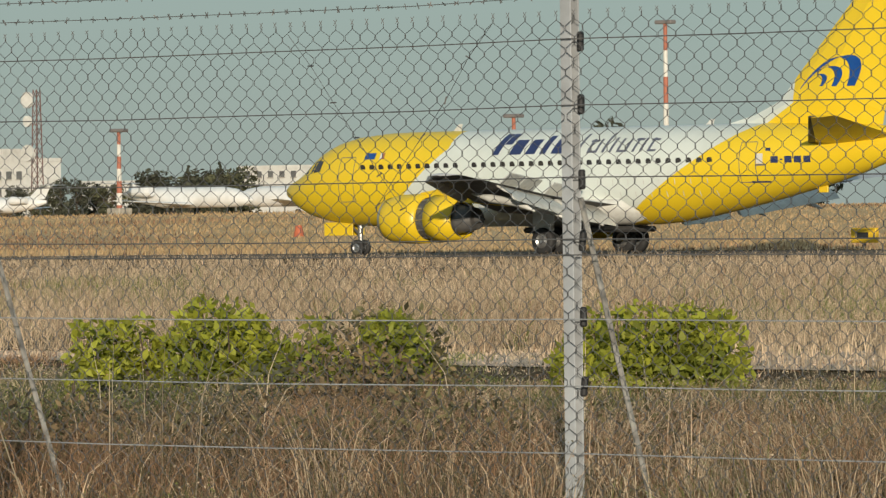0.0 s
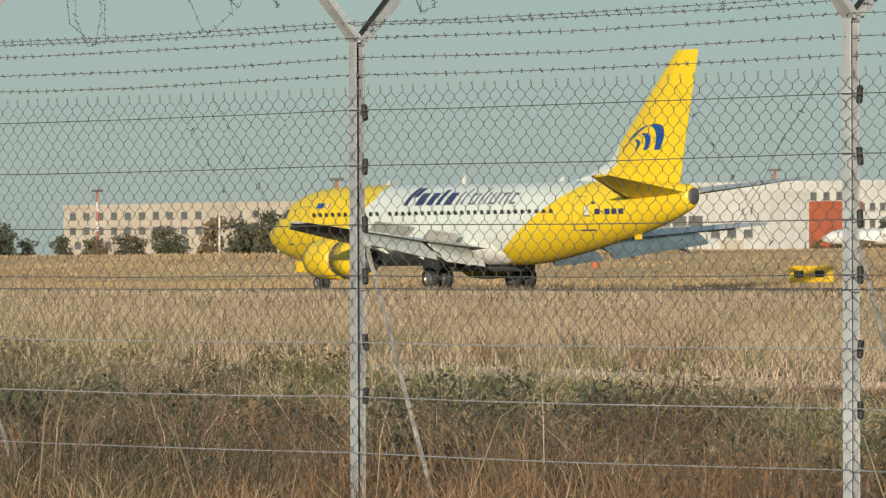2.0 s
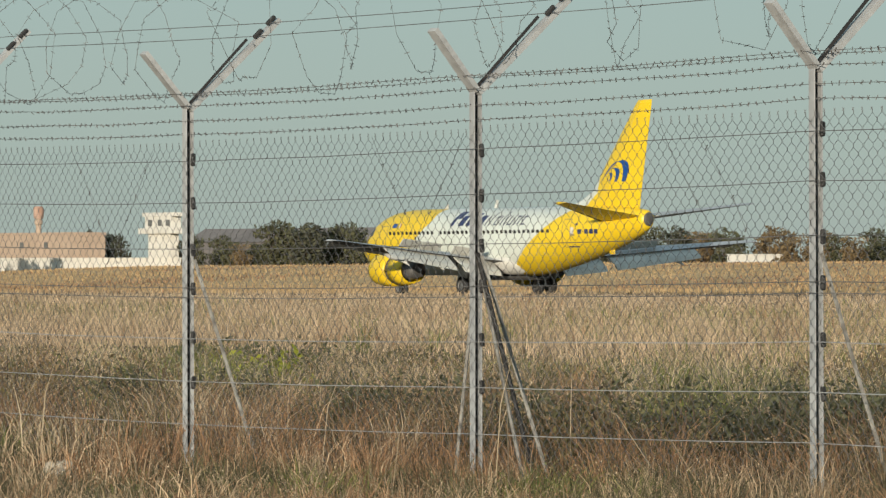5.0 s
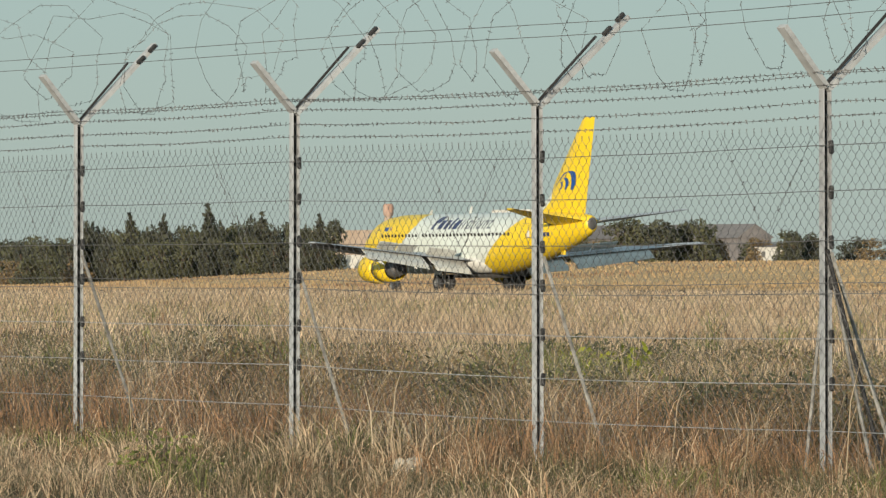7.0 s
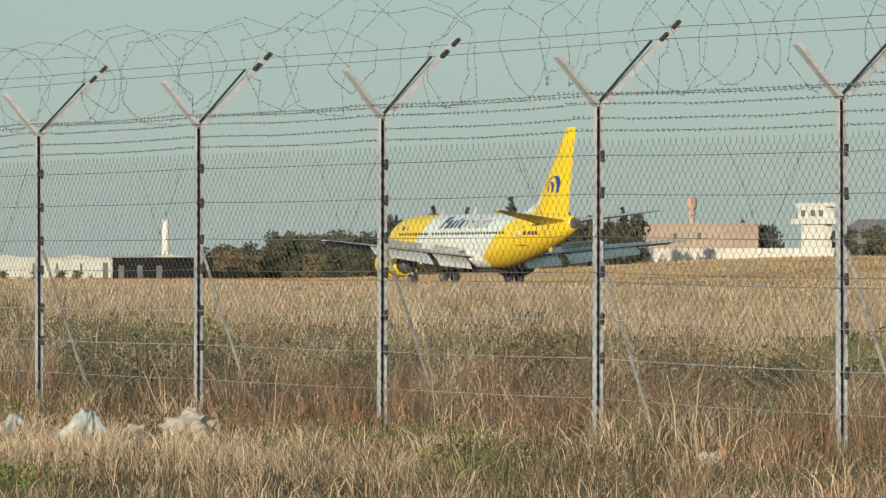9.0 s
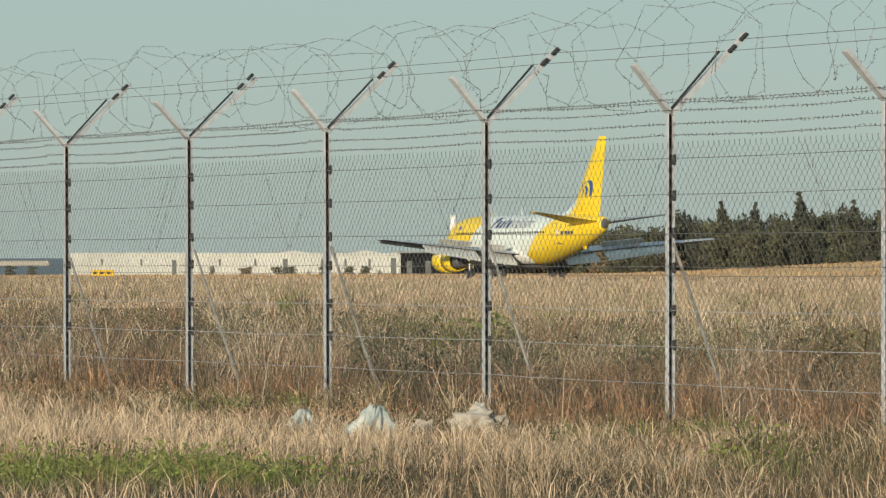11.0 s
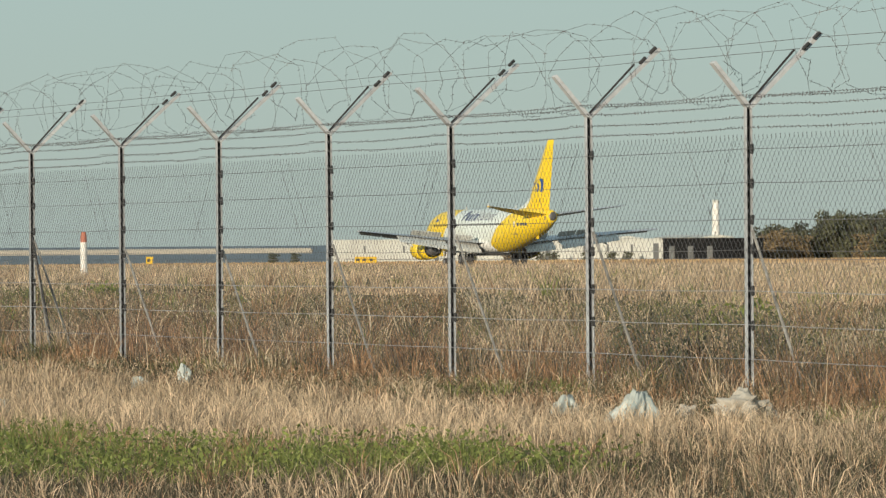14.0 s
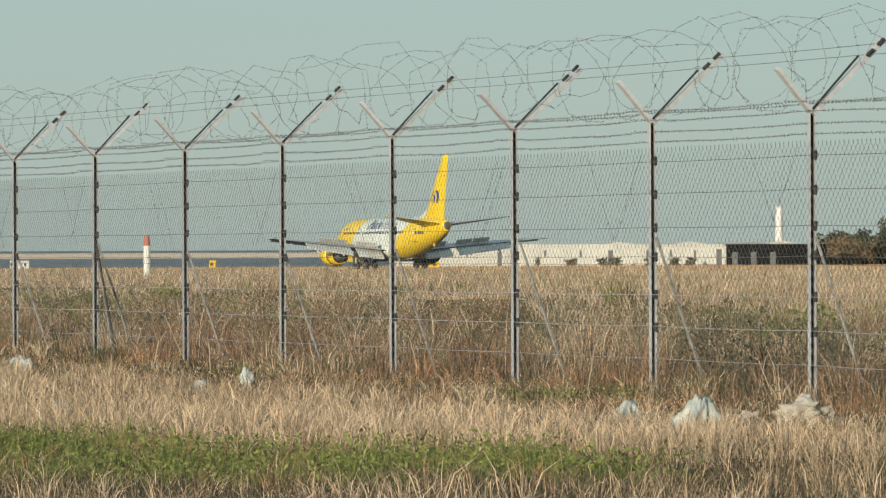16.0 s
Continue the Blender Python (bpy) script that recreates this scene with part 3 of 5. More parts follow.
    # three sweeping crescents on the fin, thin at the front and broad at the rear
    def crescent(tail, crown, rear, foot, broad):
        """Outer edge through tail, crown, rear and foot; the inner edge leaves it towards the foot by broad metres."""
        ctrl = [Vector(p) for p in (tail, crown, rear, foot)]
        bm, prev = bmesh.new(), None
        for i in range(19):
            u = i / 18
            p = (1 - u) ** 3 * ctrl[0] + 3 * u * (1 - u) ** 2 * ctrl[1] + 3 * u * u * (1 - u) * ctrl[2] + u ** 3 * ctrl[3]
            w = broad * (0.06 + 0.94 * math.sin(math.pi * min(0.04 + 0.72 * u, 1.0)) ** 1.5)
            q = p + Vector((-w, -w * 0.25 * (1 - u)))
            row = [bm.verts.new((v.x, fin_side(v.x, v.y), v.y)) for v in (p, q)]
            if prev:
                bm.faces.new((prev[0], prev[1], row[1], row[0]))
            prev = row
        part("fin_band", bm, M["blue"], fin, "blue crescent band")

    crescent((27.35, 6.45), (28.9, 7.95), (31.2, 8.3), (30.0, 6.5), 0.62)
    crescent((28.0, 7.0), (28.9, 7.5), (30.0, 7.4), (29.15, 6.5), 0.38)
    crescent((28.0, 6.95), (28.4, 7.1), (29.1, 7.0), (28.5, 6.52), 0.26)
    # tailplane, nose trimmed down, with a dull leading edge
    for side in (-1, 1):
        bm = loft(bmesh.new(), [foil(28.35, 3.85, side * 0.7, 4.42, 0.10, 0.06), foil(32.35, 1.2, side * 6.35, 5.2, 0.09, 0.03)])
        tp = part("tailplane", bm, M["yellow"] if side < 0 else M["wing"], jet, "swept tailplane")
        bm = loft(bmesh.new(), [foil(28.27, 0.62, side * 1.0, 4.32, 0.26, 0.06), foil(32.30, 0.34, side * 6.37, 5.19, 0.20, 0.03)])
        part("leading_edge", bm, M["belly"], tp, "dull grey leading edge")
    bm = loft(bmesh.new(), [[(32.1 + dx, r * 0.85 * math.cos(a), 4.31 + r * math.sin(a)) for a in (2 * math.pi * k / 16 for k in range(16))] for dx, r in ((-0.02, 0.43), (0.06, 0.40), (0.12, 0.30), (0.14, 0.15))])
    part("exhaust_cone", bm, M["belly"], jet, "dark auxiliary exhaust at the tail")
    # wings
    for side in (-1, 1):
        yz = lambda y: 1.95 + (y - 1.8) * 0.094
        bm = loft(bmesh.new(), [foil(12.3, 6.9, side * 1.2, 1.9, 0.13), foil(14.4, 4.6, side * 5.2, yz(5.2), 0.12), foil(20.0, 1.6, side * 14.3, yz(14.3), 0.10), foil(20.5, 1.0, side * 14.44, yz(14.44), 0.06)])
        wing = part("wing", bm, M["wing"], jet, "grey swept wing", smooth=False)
        # downward faces get a darker grey: underwing shade put into the colour
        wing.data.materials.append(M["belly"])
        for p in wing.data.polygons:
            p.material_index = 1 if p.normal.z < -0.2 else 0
        # leading-edge slats drooped
        for ya, yb in ((5.8, 8.5), (8.6, 11.2), (11.3, 13.9)):
            le = lambda y: 14.4 + (y - 5.2) * (5.6 / 9.1)
            bm = loft(bmesh.new(), [[(le(y) - 0.34, side * y, yz(y) - 0.22), (le(y) - 0.22, side * y, yz(y) + 0.02), (le(y) + 0.12, side * y, yz(y) + 0.13), (le(y) - 0.02, side * y, yz(y) - 0.06)] for y in (ya, yb)])
            part("slat", bm, M["metal"], wing)
        # flaps, extended and drooped
        te = lambda y: (18.6 + (y - 2) * 0.12) if y < 5.2 else 19.0 + (y - 5.2) * 0.285
        for ya, yb in ((2.2, 4.9), (5.5, 10.6)):
            for k, (dx, dz, ch, ang) in enumerate(((-0.40, -0.02, 1.0, 25), (0.46, -0.46, 0.42, 38))):
                rr = []
                for y in (ya, yb):
                    sc = 1.25 if y < 5.2 else 1.25 - (y - 5.2) * 0.07
                    c, s = math.cos(radians(ang)), math.sin(radians(ang))
                    x0, z0 = te(y) + dx * sc, yz(y) + dz * sc
                    rr.append([(x0 + (u * c + v * s) * sc, side * y, z0 + (-u * s + v * c) * sc) for u, v in ((0, 0), (0.15 * ch, 0.07), (0.5 * ch, 0.06), (ch, 0), (0.5 * ch, -0.04))])
                part("flap", loft(bmesh.new(), rr), M["flap"], wing, "extended pale flap")
        # spoilers, raised
        for ya, yb in ((2.5, 4.7), (5.7, 7.2), (7.3, 8.8)):
            ang = radians(36)
            rr = []
            for y in (ya, yb):
                x0, z0 = te(y) - 1.15, yz(y) + 0.26
                c, s = math.cos(ang), math.sin(ang)
                rr.append([(x0, side * y, z0), (x0 + 0.7 * c, side * y, z0 + 0.7 * s), (x0 + 0.7 * c + 0.03, side * y, z0 + 0.7 * s - 0.05), (x0 + 0.05, side * y, z0 - 0.06)])
            part("spoiler", loft(bmesh.new(), rr), M["flap"], wing, "raised spoiler panel")
        # flap track fairings
        for y in (3.3, 6.6, 9.4):
            bm = tube(bmesh.new(), [(te(y) - 2.2, side * y, yz(y) - 0.22), (te(y) - 1.2, side * y, yz(y) - 0.42), (te(y) + 0.2, side * y, yz(y) - 0.62), (te(y) + 1.0, side * y, yz(y) - 0.95)], [0.03, 0.17, 0.16, 0.03], 8)
            part("track_fairing", bm, M["flap"], wing, smooth=True)
        # engine with its reverser sleeve slid open
        ey, ez = side * 4.83, 1.45
        eng = new("engine")
        eng.parent = jet

        def ring(x, r, flat=0.9, n=28):
            x = 9.80 + (x - 9.56) * 0.90
            return [(x, ey + r * math.cos(a), ez + r * math.sin(a) * (flat if math.sin(a) < 0 else 1.0)) for a in (2 * math.pi * k / n for k in range(n))]
        bm = loft(bmesh.new(), [ring(10.35, 0.72), ring(9.72, 0.77), ring(9.62, 0.84), ring(9.72, 0.92), ring(10.3, 1.04), ring(11.2, 1.07), ring(11.9, 1.05), ring(11.92, 0.92)], caps=False)
        part("inlet_cowl", bm, M["yellow"], eng, "yellow engine cowl", smooth=True)
        bm = loft(bmesh.new(), [ring(9.60, 0.79), ring(9.56, 0.83), ring(9.62, 0.88), ring(9.80, 0.95)], caps=False)
        part("inlet_lip", bm, M["metal"], eng, "polished inlet lip", smooth=True)
        bm = loft(bmesh.new(), [ring(10.3, 0.72), ring(10.32, 0.2)], caps=True)
        part("fan", bm, M["dark"], eng)
        bm = loft(bmesh.new(), [ring(11.9, 0.90), ring(12.55, 0.88)], caps=False)
        part("cascade", bm, M["belly"], eng, "dark reverser cascade in the open gap")
        bm = bmesh.new()
        for k in range(12):
            a = 2 * math.pi * k / 12
            c = (ey + 0.92 * math.cos(a), ez + 0.92 * math.sin(a) * (0.9 if math.sin(a) < 0 else 1))
            tube(bm, [(11.95, *c), (12.45, *c)], 0.035, 4)
        tagged(part("cascade_vane", bm, M["metal"], eng), kind="stuff")
        bm = loft(bmesh.new(), [ring(12.45, 0.93), ring(12.45, 1.04), ring(13.1, 0.99), ring(13.9, 0.86), ring(13.9, 0.80), ring(12.6, 0.88)], caps=False)
        part("reverser_sleeve", bm, M["yellow"], eng, "yellow reverser sleeve", smooth=True)
        bm = loft(bmesh.new(), [ring(13.0, 0.74), ring(14.0, 0.60), ring(14.7, 0.46), ring(14.7, 0.40)], caps=True)
        part("core_nozzle", bm, M["belly"], eng, "sooty core nozzle", smooth=True)
        bm = loft(bmesh.new(), [ring(14.4, 0.30), ring(15.15, 0.05)], caps=True)
        part("tail_plug", bm, M["belly"], eng)
        bm = loft(bmesh.new(), [[(11.5, ey - 0.06, 2.45), (11.5, ey + 0.06, 2.45), (11.5, ey + 0.06, 2.56), (11.5, ey - 0.06, 2.56)], [(13.0, ey - 0.2, 2.2), (13.0, ey + 0.2, 2.2), (13.0, ey + 0.2, 2.75), (13.0, ey - 0.2, 2.75)], [(16.2, ey - 0.1, 1.95), (16.2, ey + 0.1, 1.95), (16.2, ey + 0.1, 2.2), (16.2, ey - 0.1, 2.2)]])
        part("pylon", bm, M["yellow"], eng)
    # gear
    def gear(name, x, ys, r, w, ztop, ymid):
        g = new(name)
        g.parent = jet
        bm = tube(bmesh.new(), [(x, ymid, ztop), (x, ymid, r + 0.45), (x, ymid, r)], [0.13, 0.11, 0.08], 10)
        part("strut", bm, M["metal"], g, "metal undercarriage leg")
        bm = tube(bmesh.new(), [(x - 0.9, ymid, ztop), (x - 0.05, ymid, r + 0.55)], 0.06, 6)
        part("drag_brace", bm, M["metal"], g)
        bm = tube(bmesh.new(), [(x, ys[0], r), (x, ys[-1], r)], 0.07, 8)
        part("axle", bm, M["metal"], g)
        for y in ys:
            bt, br = bmesh.new(), bmesh.new()
            wheel(bt, br, 0, 0, 0, r, w)
            wh = part("wheel", br, M["metal"], g, "worn metal wheel hub")
            wh.matrix_basis = pose(x, y, r)
            # the tyre keeps to its wheel
            ty = part("tyre", bt, M["rubber"], g, "black rubber tyre", smooth=True)
            ty.matrix_basis = pose(x, y, r)
    gear("nose_gear", 4.0, (-0.2, 0.2), 0.34, 0.20, 1.6, 0.0)
    for s in (-1, 1):
        gear("main_gear", 16.45, (s * 2.6 - 0.43, s * 2.6 + 0.43), 0.54, 0.36, 1.9, s * 2.6)
        bm = boxed(15.9, s * 3.06 - 0.02, 0.95, 17.0, s * 3.06 + 0.02, 1.95, bevel=0.01)
        part("gear_door", bm, M["flap"], jet, "white gear door")
        bm = boxed(2.3, s * 0.36 - 0.02, 0.86, 3.9, s * 0.36 + 0.02, 1.42, bevel=0.01)
        part("nose_gear_door", bm, M["yellow"], jet, "yellow nose gear door")
    # aerials
    for x, z, h in ((9.2, 5.12, 0.3), (15.0, 5.12, 0.5), (22.4, 5.1, 0.25)):
        bm = loft(bmesh.new(), [[(x, -0.03, z), (x + 0.4, 0, z), (x, 0.03, z)], [(x + 0.3, -0.012, z + h), (x + 0.5, 0, z + h), (x + 0.3, 0.012, z + h)]])
        part("aerial", bm, M["flap"], jet)
    bm = boxed(28.0, -0.05, 2.32, 28.5, 0.05, 2.6, bevel=0.02)
    part("tail_skid", bm, M["yellow"], jet)
    return jet


airliner = build_airliner()
# distance rolled along the runway and yaw: seconds, metres, degrees
ROLL = [(0.0, -1.95, -3.0), (0.5, 14.6, -1.9), (1.0, 30.9, -1.1), (1.5, 46.4, -0.7), (2.0, 61.6, -0.4), (2.5, 76.1, -0.2), (3.0, 90.1, 0), (3.5, 103.4, 0), (4.5, 128.5, 0), (5.0, 140.9, 0), (7.5, 201.3, 0), (10.0, 260.8, -0.1), (12.5, 319.1, -0.4), (14.5, 367.8, -0.6), (16.0, 403.2, -0.6)]


def airliner_pose(s, yaw):
    line, h = radians(0.37), radians(0.37 + yaw)
    x, y = -182 - math.cos(line) * s, 185.67 + math.sin(line) * s
    x, y = x + 16 - 16 * math.cos(h), y - 16 * math.sin(line) + 16 * math.sin(h)
    return pose(x, y, float(ground_z(x + 16, 186)) + 0.02, 0, -0.194, -0.37 - yaw)


# ---- distant buildings ----
def span(az0, az1, yd):
    return -math.tan(radians(az0)) * yd, -math.tan(radians(az1)) * yd


def top_at(el, az, yd):
    return EYE[2] + math.tan(radians(el)) * yd / math.cos(radians(az))


def building(name, label, category, az0, az1, el, yd, depth, wall, rows=(), gable=0.0, parapet=0.25, roof=None, doors=()):
    """A block with walls, roof, windows let into the facade that faces the field. rows: (height share, count, width, height, from, to)."""
    x0, x1 = span(az0, az1, yd)
    az = (az0 + az1) / 2
    base = min(float(ground_z(x0, yd)), float(ground_z(x1, yd)), float(ground_z(x0, yd + depth))) - 0.2
    h = top_at(el, az, yd) - base
    b = thing(name, label, category, pose(x0, yd, base))
    depth = min(depth, 6.0)
    w = x1 - x0
    eave = h - gable
    part("wall", box(bmesh.new(), 0, 0, 0, w, depth, eave), M[wall], b)
    rm = M[roof or "roof"]
    if gable:
        bm = loft(bmesh.new(), [[(x, -0.4, eave + 0.01), (x, depth / 2, h), (x, depth + 0.4, eave + 0.01)] for x in (-0.3, w + 0.3)])
        part("roof", bm, rm, b)
    else:
        bm = bmesh.new()
        box(bm, -0.12, -0.12, eave - parapet, w + 0.12, depth + 0.12, eave + 0.05)
        part("roof_edge", bm, rm if roof else M[wall], b)
    me = None
    for share_z, n, ww, wh, u0, u1 in rows:
        bm = boxed(-ww / 2, -0.05, -wh / 2, ww / 2, 0.03, wh / 2, bevel=0.02)
        ob = part("window", bm, M["glass"], b)
        me = ob.data
        for i in range(n):
            if i:
                ob = share("window", me, b)
            ob.matrix_basis = pose(w * (u0 + (u1 - u0) * (i + 0.5) / n), 0, eave * share_z)
            sill = boxed(-ww / 2 - 0.08, -0.14, -wh / 2 - 0.12, ww / 2 + 0.08, 0.0, -wh / 2 - 0.03) if ww > 0.8 and n < 8 else None
            if sill:
                part("sill", sill, M["stone"], ob)
    for u, dw, dh, mm in doors:
        part("door", boxed(w * u, -0.06, 0, w * u + dw, 0.03, dh, bevel=0.02), M[mm], b)
    return b


hg = building("hangar", "long white hangar with two rows of small windows", "hangar", 52.09, 49.52, 0.62, 455, 40, "white", ((0.50, 5, 0.9, 2.0, 0.38, 0.68), (0.22, 5, 1.0, 1.9, 0.06, 0.30), (0.62, 4, 1.2, 1.1, 0.88, 0.98)), 0, 0.5, doors=((0.52, 9, 0.5, "glass"), (0.9, 5.0, 1.9, "glass")))
part("canopy", boxed(8, -0.7, 5.0, 30, 0.0, 5.12, bevel=0.03), M["roof"], hg, "thin dark canopy edge")
building("hangar", "long white hangar with a pale flat roof", "hangar", 49.48, 47.95, 0.60, 462, 36, "white", ((0.55, 3, 2.4, 1.2, 0.3, 0.6), (0.35, 3, 1.5, 0.9, 0.62, 0.92)), 0, 0.4, doors=((0.1, 6, 1.5, "glass"), (0.28, 5, 1.2, "glass"), (0.7, 4, 1.8, "cream")))
ap = building("apartment_block", "white apartment block with balconies and an orange panel", "apartment building", 48.70, 46.95, 0.70, 540, 22, "white", ((0.80, 14, 1.2, 1.1, 0.02, 0.98), (0.60, 14, 1.2, 1.1, 0.02, 0.98), (0.42, 12, 1.2, 1.1, 0.02, 0.98)), 0, 0.4)
part("balcony", boxed(3, -1.0, 6.6, 14, 0, 7.3, bevel=0.05), M["cream"], ap)
part("balcony", boxed(16, -1.0, 5.0, 25, 0, 5.7, bevel=0.05), M["cream"], ap)
building("warehouse", "small building with orange-red cladding", "warehouse", 47.82, 47.43, 0.51, 500, 8, "orange", (), 0, 0.2)
building("apartment_block", "white stepped apartment block", "apartment building", 47.15, 46.72, 0.62, 530, 14, "white", ((0.75, 4, 1.0, 1.0, 0.05, 0.95), (0.5, 4, 1.0, 1.0, 0.05, 0.95)), 0, 0.4)
building("apartment_block", "long white apartment block with dark window bands", "apartment building", 54.62, 53.25, 0.50, 560, 16, "cream", ((0.80, 10, 1.6, 1.2, 0.02, 0.98), (0.55, 10, 1.6, 1.2, 0.02, 0.98), (0.3, 8, 1.6, 1.2, 0.05, 0.9)), 0, 0.4)
building("apartment_block", "white apartment block with cream upper floor", "apartment building", 53.7, 52.2, 0.52, 590, 16, "cream", ((0.8, 9, 1.6, 1.2, 0.02, 0.98), (0.6, 9, 1.6, 1.2, 0.02, 0.98)), 0, 0.4)
building("hangar", "old hangar of streaked rusty sheet metal", "hangar", 43.62, 42.73, 0.36, 450, 14, "rust", (), 1.1, roof="rust")
building("house", "white flat-roofed house behind trees", "house", 44.72, 44.12, 0.53, 560, 10, "white", ((0.85, 5, 0.9, 0.8, 0.05, 0.95),), 0, 0.3)
building("house", "pale flat-roofed house behind trees", "house", 41.85, 41.22, 0.61, 560, 10, "cream", ((0.88, 5, 0.9, 0.8, 0.05, 0.95),), 0, 0.3)
building("house", "small white house behind the jets", "house", 46.2, 45.9, 0.40, 500, 8, "white", ((0.6, 2, 0.9, 0.8, 0.1, 0.9),), 0, 0.3)
building("terminal", "tan two-storey airfield building with a flat roof", "building", 63.92, 62.80, 0.285, 425, 16, "tan", ((0.36, 6, 1.6, 1.1, 0.1, 0.9), (0.72, 2, 1.2, 0.9, 0.5, 0.9)), 0, 0.35)
building("low_wall", "long white boundary wall", "wall", 63.6, 61.78, 0.05, 414, 0.4, "white", (), 0, 0.1)
building("low_wall", "short pale boundary wall", "wall", 56.6, 56.1, 0.085, 436, 0.4, "white", (), 0, 0.1)
building("barn", "long barn with a grey corrugated roof", "barn", 61.68, 59.80, 0.335, 470, 26, "roof", (), 2.2)
building("house", "small white house beside the barn", "house", 59.64, 59.47, 0.16, 440, 6, "white", ((0.6, 1, 0.9, 0.8, 0.2, 0.8),), 0.5)
for a0, a1, e, rw in ((71.72, 70.66, -0.02, 2), (70.58, 69.62, -0.025, 2), (69.56, 68.60, -0.03, 3)):
    building("depot", "low white depot building with small dark windows", "building", a0, a1, e, 345, 14, "pale_white", ((0.62, rw, 0.9, 1.1, 0.15, 0.85),), 0, 0.3, doors=((0.94, 2.2, 3.0, "glass"),))
building("shade_shed", "low open shed hung with black sheeting", "shed", 68.57, 67.97, -0.03, 343, 9, "shed_dark", (), 0, 0.2, doors=((0.1, 2.2, 2.4, "glass"), (0.4, 2.2, 2.4, "glass"), (0.7, 2.2, 2.4, "glass")))
for a0, a1, e in ((69.9, 69.72, 0.0), (69.2, 69.05, 0.0), (68.65, 68.2, 0.005)):
    building("tank_house", "white rooftop structure far behind the depot", "building", a0, a1, e, 400, 6, "pale_white", (), 0.5, roof="pale_white")


def round_tower(name, label, category, az, el, yd, r, wall, cap):
    x, y, z = stand(az, yd)
    h = top_at(el, az, yd) - z
    b = thing(name, label, category, pose(x, y, z))
    n = 16
    prof = [(r * 1.1, -0.3), (r, 0.5), (r * 0.86, h * 0.72), (r * 1.25, h * 0.74), (r * 1.25, h * 0.8), (r * 0.9, h * 0.81), (r * 0.8, h * 0.95), (r * 0.2, h)]
    part("shaft", loft(bmesh.new(), [[(rr * math.cos(2 * math.pi * k / n), rr * math.sin(2 * math.pi * k / n), zz) for k in range(n)] for rr, zz in prof]), M[wall], b)
    part("cap", loft(bmesh.new(), [[(rr * math.cos(2 * math.pi * k / n), rr * math.sin(2 * math.pi * k / n), zz) for k in range(n)] for rr, zz in ((r * 1.35, h * 0.82), (r * 1.6, h * 0.86), (r * 1.6, h * 0.99), (r * 1.2, h * 1.01))]), M[cap], b)
    return b


x, y, z = stand(68.07, 470)
h = top_at(0.33, 68.07, 470) - z
ct = thing("chimney_tower", "slim white tapering tower far behind the depot", "tower", pose(x, y, z))
part("shaft", tube(bmesh.new(), [(0, 0, -0.3), (0, 0, h * 0.55), (0, 0, h * 0.97)], [0.95, 0.8, 0.66], 14), M["white"], ct)
part("cap", tube(bmesh.new(), [(0, 0, h * 0.97), (0, 0, h)], [0.74, 0.7], 14), M["pale_white"], ct, "flat cap ring")
round_tower("control_tower", "slim tan tower with a reddish cabin on top", "tower", 63.10, 0.53, 440, 0.52, "tan", "rust")


def white_tower():
    x, y, z = stand(62.13, 428)
    h = top_at(0.48, 61.98, 428) - z
    b = thing("water_tower", "stepped white concrete tower with open corners", "tower", pose(x, y, z))
    w = span(62.13, 61.82, 428)
    w = w[1] - w[0]
    part("shaft", boxed(w * 0.2, 0, -0.2, w * 0.85, 1.6, h * 0.62, bevel=0.05), M["white"], b)
    part("deck", boxed(0, -0.6, h * 0.62, w, 2.0, h * 0.72, bevel=0.05), M["white"], b)
    part("cabin", boxed(w * 0.1, 0, h * 0.72, w * 0.92, 1.6, h * 0.93, bevel=0.05), M["white"], b)
    for u in (0.05, 0.35, 0.65, 0.9):
        part("parapet_block", boxed(w * u, -0.2, h * 0.93, w * u + w * 0.13, 1.8, h, bevel=0.03), M["white"], b)
    for u in (0.2, 0.5, 0.74):
        part("window", boxed(w * u, -0.05, h * 0.76, w * u + w * 0.12, 0.05, h * 0.87), M["glass"], b)


white_tower()


